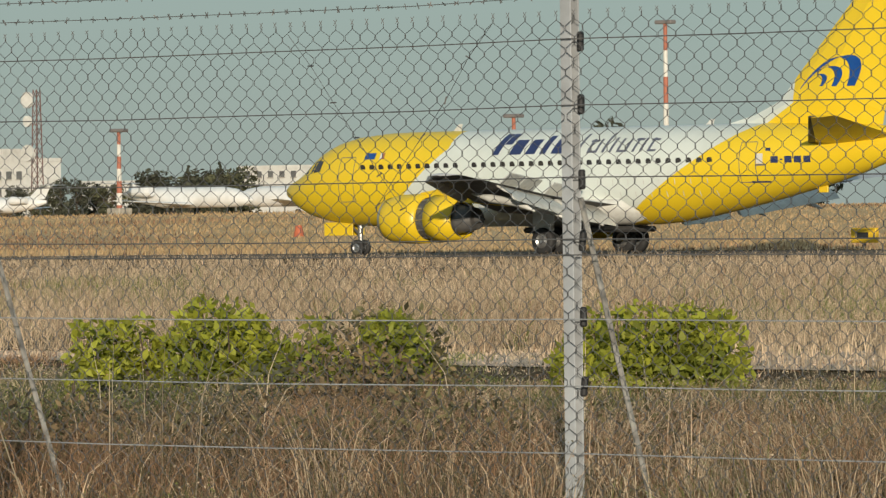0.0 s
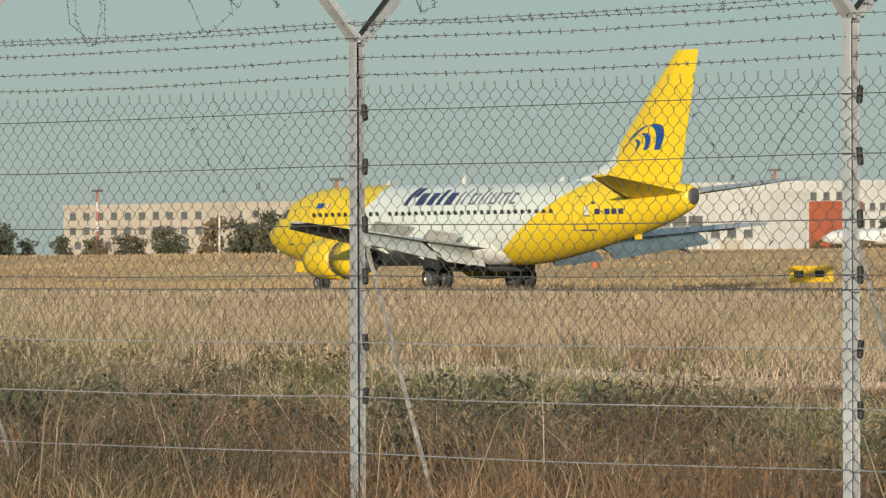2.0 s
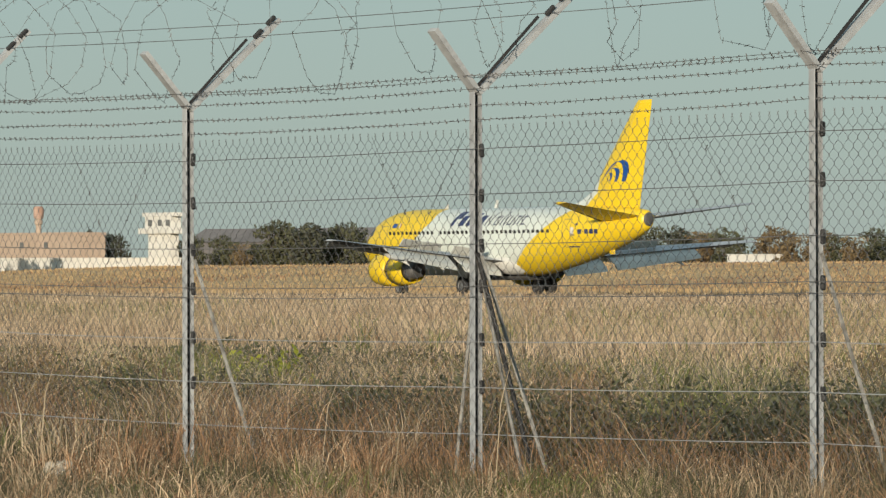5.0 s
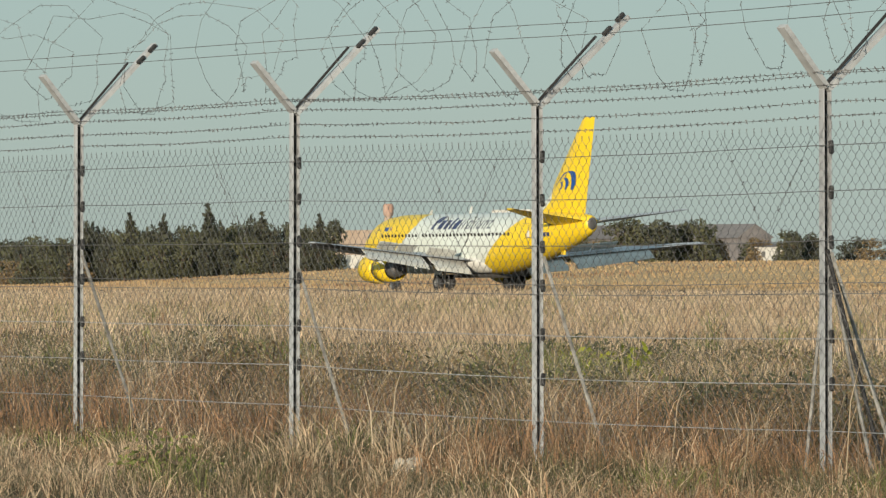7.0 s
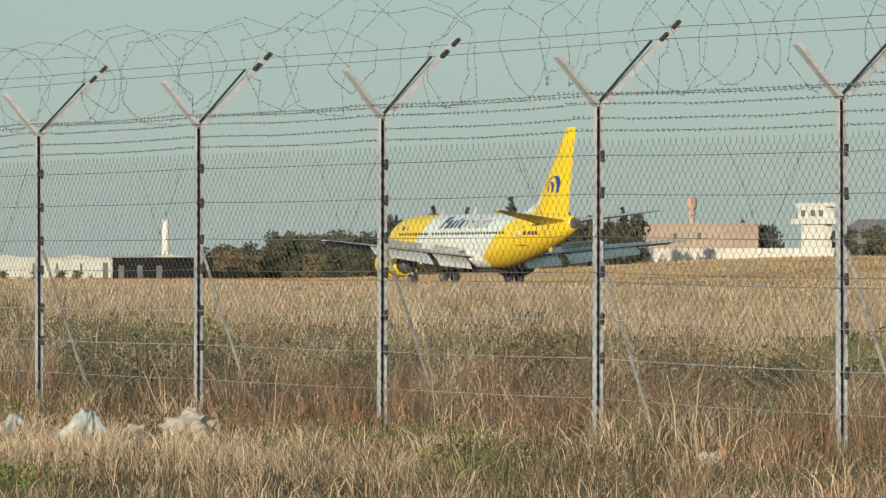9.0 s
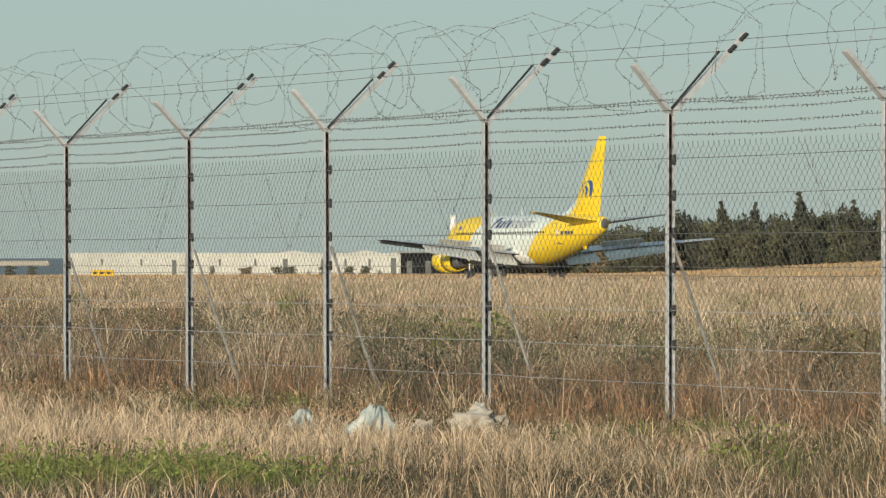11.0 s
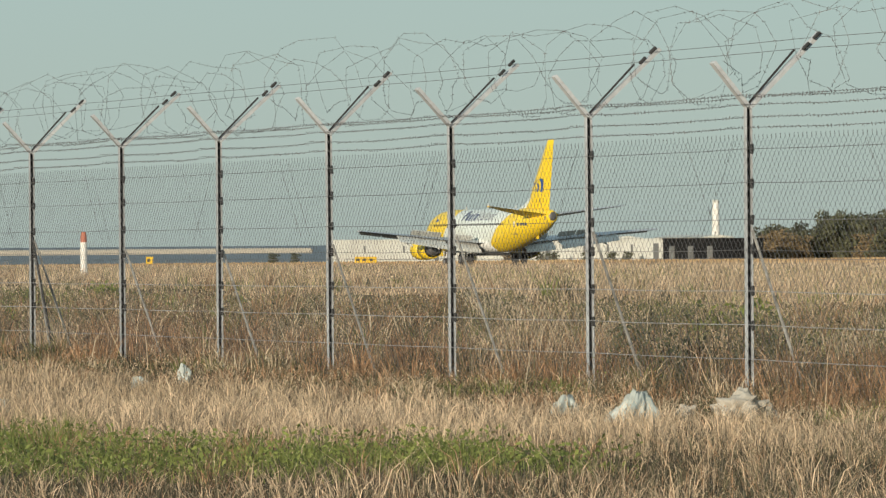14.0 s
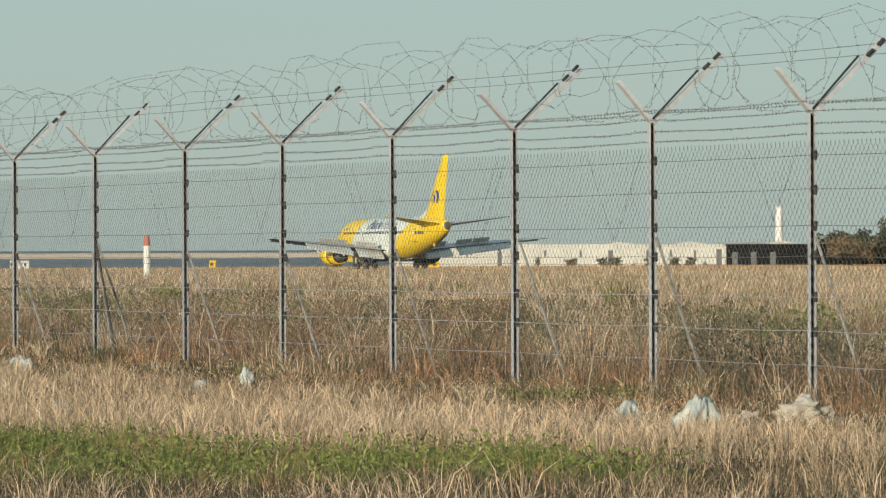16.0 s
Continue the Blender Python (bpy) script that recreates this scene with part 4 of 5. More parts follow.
def mast(az, el, yd, label, lattice=False):
    x, y, z = stand(az, yd)
    h = top_at(el, az, yd) - z
    b = thing("light_mast", label, "mast", pose(x, y, z), group="light masts")
    if lattice:
        bm = bmesh.new()
        for sx in (-1, 1):
            for sy in (-1, 1):
                tube(bm, [(sx * 0.55, sy * 0.55, -0.2), (sx * 0.28, sy * 0.28, h)], 0.07, 4)
        n = 14
        for i in range(n):
            for sy in (-1, 1):
                u, v = i / n, (i + 1) / n
                wa, wb = 0.55 - 0.27 * u, 0.55 - 0.27 * v
                tube(bm, [(-wa, sy * wa, h * u), (wb, sy * wb, h * v)], 0.045, 3)
                tube(bm, [(wa, sy * wa, h * u), (-wb, sy * wb, h * v)], 0.045, 3)
        part("lattice", bm, M["lattice"], b, "dull reddish steel lattice")
        for zz, r in ((0.92, 0.95), (0.76, 0.65), (0.52, 0.95)):
            bm = loft(bmesh.new(), [[(-0.5 + rr * math.cos(2 * math.pi * k / 18), yy, h * zz + rr * math.sin(2 * math.pi * k / 18)) for k in range(18)] for yy, rr in ((-1.15, r), (-0.85, r), (-0.65, r * 0.5), (-0.5, 0.1))])
            part("dish", bm, M["white"], b, "white dish antenna")
        return b
    n = 7
    for i in range(n):
        part("mast_section", tube(bmesh.new(), [(0, 0, -0.2 if i == 0 else h * i / n), (0, 0, h * (i + 1) / n)], 0.30 - 0.02 * i, 8), M["red" if i % 2 == 0 else "white"], b)
    part("lamp_head", boxed(-1.0, -0.4, h, 1.0, 0.4, h + 0.35, bevel=0.08), M["roof"], b, "floodlight bar")
    part("foot", boxed(-0.9, -0.9, -0.2, 0.9, 0.9, 0.9, bevel=0.1), M["stone"], b)
    return b


for az, el, yd in ((52.04, 0.72, 440), (49.13, 0.80, 425), (45.85, 0.86, 410), (42.12, 0.96, 410), (40.68, 1.83, 415), (54.3, 0.62, 520), (47.9, 0.80, 600)):
    mast(az, el, yd, "red and white banded floodlight mast")
mast(46.62, 1.27, 480, "red lattice radio mast with three white dishes", True)
mk = thing("pole", "thin white pole at the field edge", "pole", pose(*stand(53.15, 430)))
part("shaft", tube(bmesh.new(), [(0, 0, -0.2), (0, 0, 5.3)], 0.11, 8), M["white"], mk)

# marker post near the sea end
x, y = at(74.04, 205)
z = float(ground_z(x, y))
mk = thing("marker_post", "white marker post with a faded red top", "marker post", pose(x, y, z))
part("shaft", tube(bmesh.new(), [(0, 0, -0.1), (0, 0, 1.2)], [0.12, 0.115], 10), M["white"], mk)
part("cap", tube(bmesh.new(), [(0, 0, 1.2), (0, 0, 1.55)], [0.118, 0.09], 10), M["red"], mk)


def runway_sign(az, yd, w, h, n, label, mm="signal"):
    x, y, z = stand(az, yd)
    s = thing("runway_sign", label, "sign", pose(x - w / 2, y, z), group="runway signs")
    for i in range(n):
        part("panel", boxed(w * i / n + 0.03, -0.12, 0.28, w * (i + 1) / n - 0.03, 0.12, h, bevel=0.03), M[mm], s)
        part("panel_leg", tube(bmesh.new(), [(w * (i + 0.5) / n, 0, -0.1), (w * (i + 0.5) / n, 0, 0.3)], 0.05, 6), M["roof"], s)
        part("marking_bar", boxed(w * i / n + 0.25 * w / n, -0.135, 0.28 + (h - 0.28) * 0.3, w * i / n + 0.7 * w / n, -0.118, 0.28 + (h - 0.28) * 0.7), M["dark"], s)


runway_sign(47.56, 212, 3.2, 1.15, 2, "yellow runway sign with dark markings")
runway_sign(38.82, 212, 1.5, 0.95, 1, "small yellow runway sign beside the runway")
runway_sign(71.38, 212, 7.0, 0.95, 3, "wide yellow runway sign in the grass")
runway_sign(73.42, 215, 2.4, 1.2, 1, "small yellow runway sign in the grass")
runway_sign(75.24, 200, 9.0, 1.3, 4, "white and red runway marker boards", "white")
for az, yd in ((44.16, 272), (49.6, 290)):
    c = thing("marker_cone", "small orange runway edge marker", "marker", pose(*stand(az, yd)), group="edge markers")
    part("cone", tube(bmesh.new(), [(0, 0, -0.05), (0, 0, 0.1), (0, 0, 0.75)], [0.40, 0.34, 0.2], 10), M["orange"], c)


def parked_jet(az, yd, length, turn, label, tall=4.9):
    s = length / 18.0
    x, y, z = stand(az, yd)
    b = thing("parked_jet", label, "airplane", pose(x, y, z, 0, 0, turn) @ Matrix.Scale(s, 4), group="parked jets")
    prof = ((-9, 1.7, 0.05), (-8.4, 1.75, 0.5), (-6.8, 1.95, 0.95), (-5, 2.05, 1.1), (3, 2.05, 1.1), (6, 2.25, 0.85), (9, 2.5, 0.2))
    part("fuselage", loft(bmesh.new(), [[(xx, r * math.cos(2 * math.pi * k / 18), zz + r * math.sin(2 * math.pi * k / 18)) for k in range(18)] for xx, zz, r in prof]), M["jet"], b, smooth=True)
    part("fin", loft(bmesh.new(), [[(5.6, -0.12, 2.9), (8.6, -0.06, 2.9), (8.6, 0.06, 2.9), (5.6, 0.12, 2.9)], [(8.0, -0.05, tall), (9.8, -0.03, tall), (9.8, 0.03, tall), (8.0, 0.05, tall)]]), M["jet"], b)
    for sd in (-1, 1):
        part("wing", loft(bmesh.new(), [foil(-1.5, 3.4, sd * 0.9, 1.3, 0.11), foil(2.4, 1.2, sd * 8.2, 1.75, 0.09)]), M["jet"], b)
        part("tailplane", loft(bmesh.new(), [foil(7.9, 1.7, sd * 0.1, tall - 0.1, 0.09), foil(9.4, 0.8, sd * 3.1, tall - 0.05, 0.08)]), M["jet"], b)
        part("engine", tube(bmesh.new(), [(3.6, sd * 1.7, 2.7), (4.2, sd * 1.7, 2.7), (6.6, sd * 1.7, 2.7)], [0.5, 0.62, 0.42], 12), M["jet"], b)
        part("wheel", tube(bmesh.new(), [(0.9, sd * 1.4 - 0.14, 0.33), (0.9, sd * 1.4 + 0.14, 0.33)], 0.36, 12), M["rubber"], b)
        part("leg", tube(bmesh.new(), [(0.9, sd * 1.4, 0.33), (0.9, sd * 1.3, 1.5)], 0.08, 6), M["metal"], b)
    part("nose_wheel", tube(bmesh.new(), [(-6.6, -0.12, 0.28), (-6.6, 0.12, 0.28)], 0.3, 12), M["rubber"], b)
    part("nose_leg", tube(bmesh.new(), [(-6.6, 0, 0.28), (-6.6, 0, 1.3)], 0.07, 6), M["metal"], b)
    return b


parked_jet(45.2, 425, 17, 184, "low white business jet parked at the field edge", 3.7)
parked_jet(44.15, 432, 17, 6, "white business jet parked before a rusty hangar")
parked_jet(47.0, 425, 13, 8, "small white jet parked at the field edge")
parked_jet(39.9, 425, 24, 5, "large white jet parked before dark trees")

# breakwater out at sea
x0, y0 = at(71.9, 2450)
x1, y1 = at(79.0, 2450)
L = math.hypot(x1 - x0, y1 - y0)
bw = tagged(part("breakwater", boxed(0, 0, -6.0, L, 14, -2.75, bevel=0.5), M["stone"]), "long pale breakwater across the sea", "breakwater", kind="structure")
bw.matrix_basis = pose(x0, y0, 0, 0, 0, math.degrees(math.atan2(y1 - y0, x1 - x0)))


# ---- trees ----
def leaf_cloud(rnd, lumps, n, size, flat=1.0):
    """Many small leaf faces scattered through overlapping lumps (centre, radii)."""
    V, F = [], []
    vol = [a * b * c for _, (a, b, c) in lumps]
    for _ in range(n):
        (cx, cy, cz), (a, b, c) = rnd.choices(lumps, vol)[0]
        d = Vector((rnd.gauss(0, 1), rnd.gauss(0, 1), rnd.gauss(0, 1))).normalized()
        r = rnd.uniform(0.45, 1.05) ** 0.6
        p = Vector((cx + d.x * a * r, cy + d.y * b * r, cz + d.z * c * r))
        s = size * rnd.uniform(0.6, 1.5)
        u = Vector((rnd.gauss(0, 1), rnd.gauss(0, 1), rnd.gauss(0, flat))).normalized()
        v = u.cross(Vector((rnd.gauss(0, 1), rnd.gauss(0, 1), rnd.gauss(0, 1)))).normalized()
        i = len(V)
        V += [tuple(p - u * s), tuple(p + v * s * 0.45), tuple(p + u * s), tuple(p - v * s * 0.45)]
        F.append((i, i + 1, i + 2, i + 3))
    return V, F


def pydata_part(name, V, F, material, parent, label=""):
    me = bpy.data.meshes.new(name)
    me.from_pydata(V, [], F)
    me.materials.append(material)
    ob = new(name, me)
    ob.parent = parent
    if label:
        ob["label"] = label
    return ob


def tree(kind, seed):
    """A tree one metre tall, to be scaled: trunk, limbs and crown."""
    rnd = random.Random(seed)
    words = {"broad": ("broad olive-green tree with an uneven crown", "leaf"), "pine": ("dark green pine with a dense ragged crown", "leaf_dark"), "dry": ("ochre half-dry tree with a loose crown", "leaf_dry"), "cypress": ("tall narrow dark cypress", "leaf_dark")}[kind]
    t = thing("tree", words[0], "tree", group="trees along the field")
    bm = bmesh.new()
    tube(bm, [(0, 0, -0.03), (0.01, 0, 0.2), (0.0, 0.01, 0.5), (0, 0, 0.8)], [0.035, 0.027, 0.018, 0.005], 6)
    lumps = []
    if kind == "cypress":
        for i in range(7):
            z = 0.12 + 0.82 * i / 6
            r = 0.11 * math.sin(math.pi * min(0.25 + 0.72 * i / 6, 1)) + 0.015
            lumps.append(((rnd.uniform(-0.02, 0.02), rnd.uniform(-0.02, 0.02), z), (r, r, 0.11)))
    else:
        for i in range(9):
            a = rnd.uniform(0, 6.28)
            d = rnd.uniform(0.08, 0.34 if kind != "pine" else 0.24)
            z = rnd.uniform(0.32, 0.86)
            r = rnd.uniform(0.12, 0.2)
            lumps.append(((d * math.cos(a), d * math.sin(a), z), (r * 1.15, r * 1.15, r * 0.8)))
            tube(bm, [(0, 0, 0.18 + 0.03 * i), (d * 0.5 * math.cos(a), d * 0.5 * math.sin(a), z * 0.7), (d * math.cos(a), d * math.sin(a), z)], [0.014, 0.009, 0.003], 4)
        lumps.append(((0, 0, 0.3), (0.3, 0.3, 0.2)))
        for i in range(4):
            a = rnd.uniform(0, 6.28)
            lumps.append(((0.2 * math.cos(a), 0.2 * math.sin(a), 0.14), (0.2, 0.2, 0.13)))
    part("trunk", bm, M["bark"], t)
    V, F = leaf_cloud(rnd, lumps, 1150, 0.045)
    pydata_part("crown", V, F, M[words[1]], t)
    return t


TREES = {k: [tree(k, 10 * i + 3 + s) for s in range(3 if k != "cypress" else 2)] for i, k in enumerate(("broad", "pine", "dry", "cypress"))}
used = set()


def plant(kind, az, el, yd, rnd, stretch=1.0):
    x, y, z = stand(az, yd)
    h = top_at(el, az, yd) - z
    if h < 0.5:
        return
    src = rnd.choice(TREES[kind])
    m = pose(x, y, z, 0, 0, rnd.uniform(0, 360)) @ Matrix.Diagonal((h * stretch, h * stretch, h, 1))
    if src.name in used:
        copy_thing(src, m).matrix_basis = m
    else:
        used.add(src.name)
        src.matrix_basis = m


rnd = random.Random(21)
ROWS_OF_TREES = [
    (39.2, 41.35, 0.95, 445, 9, "pine pine broad", 0.75, 1.0), (40.9, 41.7, 0.62, 450, 4, "broad pine", 0.8, 1.1), (41.7, 43.6, 0.47, 475, 9, "broad pine", 0.8, 1.2), (44.6, 45.65, 0.54, 478, 6, "broad pine", 0.85, 1.2), (45.6, 46.9, 0.46, 470, 7, "broad pine", 0.8, 1.1),
    (46.9, 48.4, 0.22, 470, 9, "broad pine dry", 0.75, 1.4),
    (52.15, 53.25, 0.48, 446, 6, "dry broad", 0.75, 1.0), (53.5, 54.1, 0.3, 446, 4, "broad dry", 0.8, 1.2), (54.1, 55.2, 0.25, 446, 5, "dry broad", 0.7, 1.2), (55.1, 57.0, 0.38, 440, 12, "dry broad dry", 0.7, 1.0), (56.75, 57.95, 0.40, 440, 8, "pine broad", 0.75, 1.0), (57.9, 60.0, 0.30, 445, 12, "broad dry pine", 0.6, 1.1),
    (60.05, 60.95, 0.41, 430, 7, "broad pine", 0.8, 1.0), (60.95, 61.8, 0.28, 430, 6, "dry broad", 0.75, 1.1), (62.2, 62.85, 0.33, 434, 4, "pine broad", 0.7, 0.9), (59.05, 59.45, 0.30, 430, 3, "pine broad", 0.8, 1.0),
    (63.6, 64.7, 0.43, 392, 17, "pine broad pine", 0.75, 0.6), (64.6, 66.0, 0.40, 380, 22, "pine pine broad", 0.7, 0.6), (63.7, 66.1, 0.24, 372, 18, "pine broad", 0.75, 0.9), (66.0, 67.1, 0.24, 372, 18, "broad pine broad", 0.75, 0.75), (67.0, 67.65, 0.14, 372, 7, "broad pine", 0.75, 1.1), (66.0, 67.7, 0.08, 362, 14, "broad dry", 0.8, 1.3),
    (68.7, 70.4, -0.14, 341, 7, "broad dry", 0.97, 1.6), (72.0, 72.35, -0.13, 330, 2, "broad dry", 0.97, 1.4)]
for a0, a1, el, yd, n, kinds, lo, st in ROWS_OF_TREES:
    for i in range(n):
        az = a0 + (a1 - a0) * (i + rnd.uniform(0.1, 0.9)) / n
        k = rnd.choice(kinds.split())
        base = -0.2 if el < 0.2 else 0.0
        plant(k, az, base + (el - base) * rnd.uniform(lo, 1.02), yd + rnd.uniform(-6, 6), rnd, st * rnd.uniform(0.85, 1.2))
for az, el in ((64.80, 0.51), (65.54, 0.43), (65.22, 0.42), (65.95, 0.36), (64.3, 0.44), (63.75, 0.42), (44.9, 0.55), (62.62, 0.35), (45.2, 0.52)):
    plant("cypress", az, el, 434 if 62 < az < 63 else 376 if az > 60 else 460, rnd, 1.1)


# ---- near shrubs and litter ----
def shrub(az, r, w, d, h, n, size, label, mm="shrub", seed=1):
    rnd = random.Random(seed)
    x, y = at(az, r)
    z = float(ground_z(x, y))
    s = thing("shrub", label, "shrub", pose(x, y, z, 0, 0, az), group="shrubs behind the fence")
    lumps, bm = [], bmesh.new()
    for i in range(int(8 + w * 14)):
        cx, cy = rnd.uniform(-0.5, 0.5) * w, rnd.uniform(-0.5, 0.5) * d
        hh = h * rnd.uniform(0.45, 1.0) * (1 - 0.6 * abs(cx / w) ** 2)
        lumps.append(((cx, cy, hh * 0.72), (0.17, 0.17, hh * 0.40)))
        lumps.append(((cx, cy, hh * 0.3), (0.2, 0.2, hh * 0.3)))
        tube(bm, [(cx * 0.85, cy * 0.85, -0.03), (cx, cy, hh * 0.9)], [0.01, 0.004], 4)
    tagged(part("stem", bm, M["bark"], s), kind="stuff")
    V, F = leaf_cloud(rnd, lumps, n, size)
    V = [(a, b, max(c, 0.02)) for a, b, c in V]
    tagged(pydata_part("leaves", V, F, M[mm], s), kind="stuff")


shrub(44.62, 38.2, 2.1, 1.0, 0.64, 9500, 0.036, "bright green leafy shrub in dry grass", seed=2)
shrub(43.34, 38.4, 0.5, 0.5, 0.66, 1800, 0.026, "dark olive twiggy shrub in dry grass", "weed", seed=5)
shrub(40.85, 38.8, 1.05, 0.9, 0.6, 4600, 0.036, "bright green leafy shrub in dry grass", seed=3)
shrub(73.86, 90, 0.5, 0.5, 0.5, 900, 0.035, "dark green low shrub in the field", "green", seed=6)
shrub(61.0, 48, 0.9, 0.7, 0.42, 900, 0.035, "yellow-green low shrub in weeds", seed=7)
shrub(65.2, 30.2, 0.25, 0.25, 0.27, 420, 0.016, "small green weed before the fence", "green", seed=8)
shrub(67.9, 60, 0.8, 0.6, 0.5, 800, 0.035, "green low shrub in weeds", "green", seed=9)
for k, (az, r, w, h) in enumerate(((54.5, 33, 1.5, 0.46), (50.6, 34, 1.4, 0.46), (52.6, 31, 1.2, 0.42), (56.4, 32, 1.3, 0.5), (57.7, 33.5, 1.5, 0.46), (55.5, 36, 1.6, 0.42), (49.0, 33, 1.2, 0.42), (61.9, 40, 1.4, 0.42), (59.6, 37, 1.5, 0.42), (53.5, 29.5, 0.9, 0.36))):
    shrub(az, r, w, 0.7, h, int(2200 * w), 0.022, "dark green weedy shrub behind the fence", "leaf", seed=300 + k)

# low weedy mounds behind the fence
mound = random.Random(77)
for k in range(46):
    az = 41.5 + 33.5 * (k + mound.random()) / 46
    yy = mound.choice((16.4, 17.2, 18.5, 20.5, 23.0, 26.0, 29.0)) + mound.uniform(-0.3, 0.6)
    if az < 52 and yy > 22:
        yy -= 5.5
    sort = mound.choice(("weed", "weed", "leaf", "leaf_dry", "leaf_dry"))
    words = {"weed": "olive-brown weedy mound behind the fence", "leaf": "dark green weedy mound behind the fence", "leaf_dry": "reddish-brown dry weedy mound behind the fence"}[sort]
    wide = mound.uniform(0.7, 1.9)
    shrub(az, yy / math.cos(radians(az)), wide, 0.6, mound.uniform(0.34, 0.58) * (0.75 if yy > 24 else 1), int(1300 * wide), 0.0175 if yy < 22 else 0.024, words, sort, seed=200 + k)


def rock(name, label, category, az, r, sx, sy, sz, mm, seed):
    x, y = at(az, r)
    bm = bmesh.new()
    bmesh.ops.create_icosphere(bm, subdivisions=4, radius=1)
    for v in bm.verts:
        n = noise.noise(v.co * 1.7 + Vector((seed, 0, 0))) * 0.5 + noise.noise(v.co * 4.5 + Vector((0, seed, 0))) * 0.3 + noise.noise(v.co * 11 + Vector((0, seed, 0))) * 0.12
        v.co = Vector((v.co.x * sx, v.co.y * sy, v.co.z * sz)) * (1 + n)
    ob = tagged(part(name, bm, M[mm]), label, category)
    ob.matrix_basis = pose(x, y, float(ground_z(x, y)) + sz * 0.3, 0, 0, az + seed * 20)


def rag(label, az, r, w, h, seed):
    """A sheet fallen in folds, peaked in the middle and spread over the grass."""
    x, y = at(az, r)
    bm, rings = bmesh.new(), []
    for i in range(13):
        u = i / 12
        row = []
        for k in range(56):
            a = 2 * math.pi * k / 56
            fold = 0.38 * math.sin(4 * a + seed + 1.5 * u) + 0.30 * math.sin(9 * a + 2.3 * seed + 2 * u) + 0.16 * noise.noise((3 * math.cos(a), 3 * math.sin(a), 4 * u + seed))
            rr = w * (0.22 + 0.78 * u ** 1.1) * (1 + fold * (0.3 + 0.7 * u))
            zz = h * (1 - u ** 1.5) + 0.22 * h * noise.noise((6 * math.cos(a), 6 * math.sin(a), seed + 5 * u)) - 0.03 * u
            row.append((rr * math.cos(a), rr * math.sin(a) * 0.7, zz))
        rings.append(row)
    ob = tagged(part("rag", loft(bm, rings), M["plastic"], smooth=True), label, "litter")
    ob.matrix_basis = pose(x, y, float(ground_z(x, y)), 0, 6, az + 20)


rock("rock", "rough pale limestone boulder at the fence foot", "rock", 67.82, 36.0, 0.17, 0.14, 0.12, "stone", 1)
rock("rock", "small pale stone in the grass", "rock", 68.35, 36.6, 0.07, 0.06, 0.06, "stone", 2)
rag("crumpled pale plastic sheet draped over the grass", 68.83, 35.2, 0.15, 0.19, 3)
rag("small crumpled plastic sheet in dry grass", 69.5, 37.6, 0.11, 0.11, 4)
rock("plastic_bag", "upright white plastic bag in the grass", "litter", 73.10, 46.0, 0.05, 0.05, 0.11, "plastic", 5)
rock("plastic_bag", "flattened white plastic bag in the grass", "litter", 73.52, 45.0, 0.08, 0.06, 0.06, "plastic", 6)
rock("plastic_bag", "crumpled white plastic bag in the grass", "litter", 75.23, 52.5, 0.11, 0.09, 0.09, "plastic", 7)
rock("plastic_bag", "crumpled white plastic bag in dry grass", "litter", 74.85, 39.0, 0.08, 0.07, 0.06, "plastic", 8)
rock("rock", "grey stone block in the grass", "rock", 62.92, 30.8, 0.085, 0.06, 0.075, "stone", 9)
for az, r, w in ((65.82, 31.0, 0.47), (64.75, 30.9, 0.24), (63.9, 30.5, 0.3)):
    x, y = at(az, r)
    ob = tagged(part("concrete_slab", boxed(-w / 2, -0.12, -0.05, w / 2, 0.12, 0.035, bevel=0.015), M["stone"]), "broken pale concrete kerb lying in the grass", "slab")
    ob.matrix_basis = pose(x, y, float(ground_z(x, y)), 0, 2, az - 8)

# ---- grass ----
rng = np.random.default_rng(7)


def patch(x, y, s, k=0.0):
    """Smooth patchiness between 0 and 1."""
    a = np.sin(x * s * 1.0 + 1.7 * np.sin(y * s * 0.7 + k) + k) + np.sin(y * s * 1.31 + 1.3 * np.sin(x * s * 0.9 + 2 * k)) + 0.6 * np.sin((x + y) * s * 2.3 + k * 3)
    return 0.5 + a / 5.2


def scatter(n, r0, r1, az0=37.5, az1=77.0):
    r = np.exp(rng.uniform(math.log(r0), math.log(r1), n))
    a = np.radians(rng.uniform(az0, az1, n))
    return -np.sin(a) * r, np.cos(a) * r


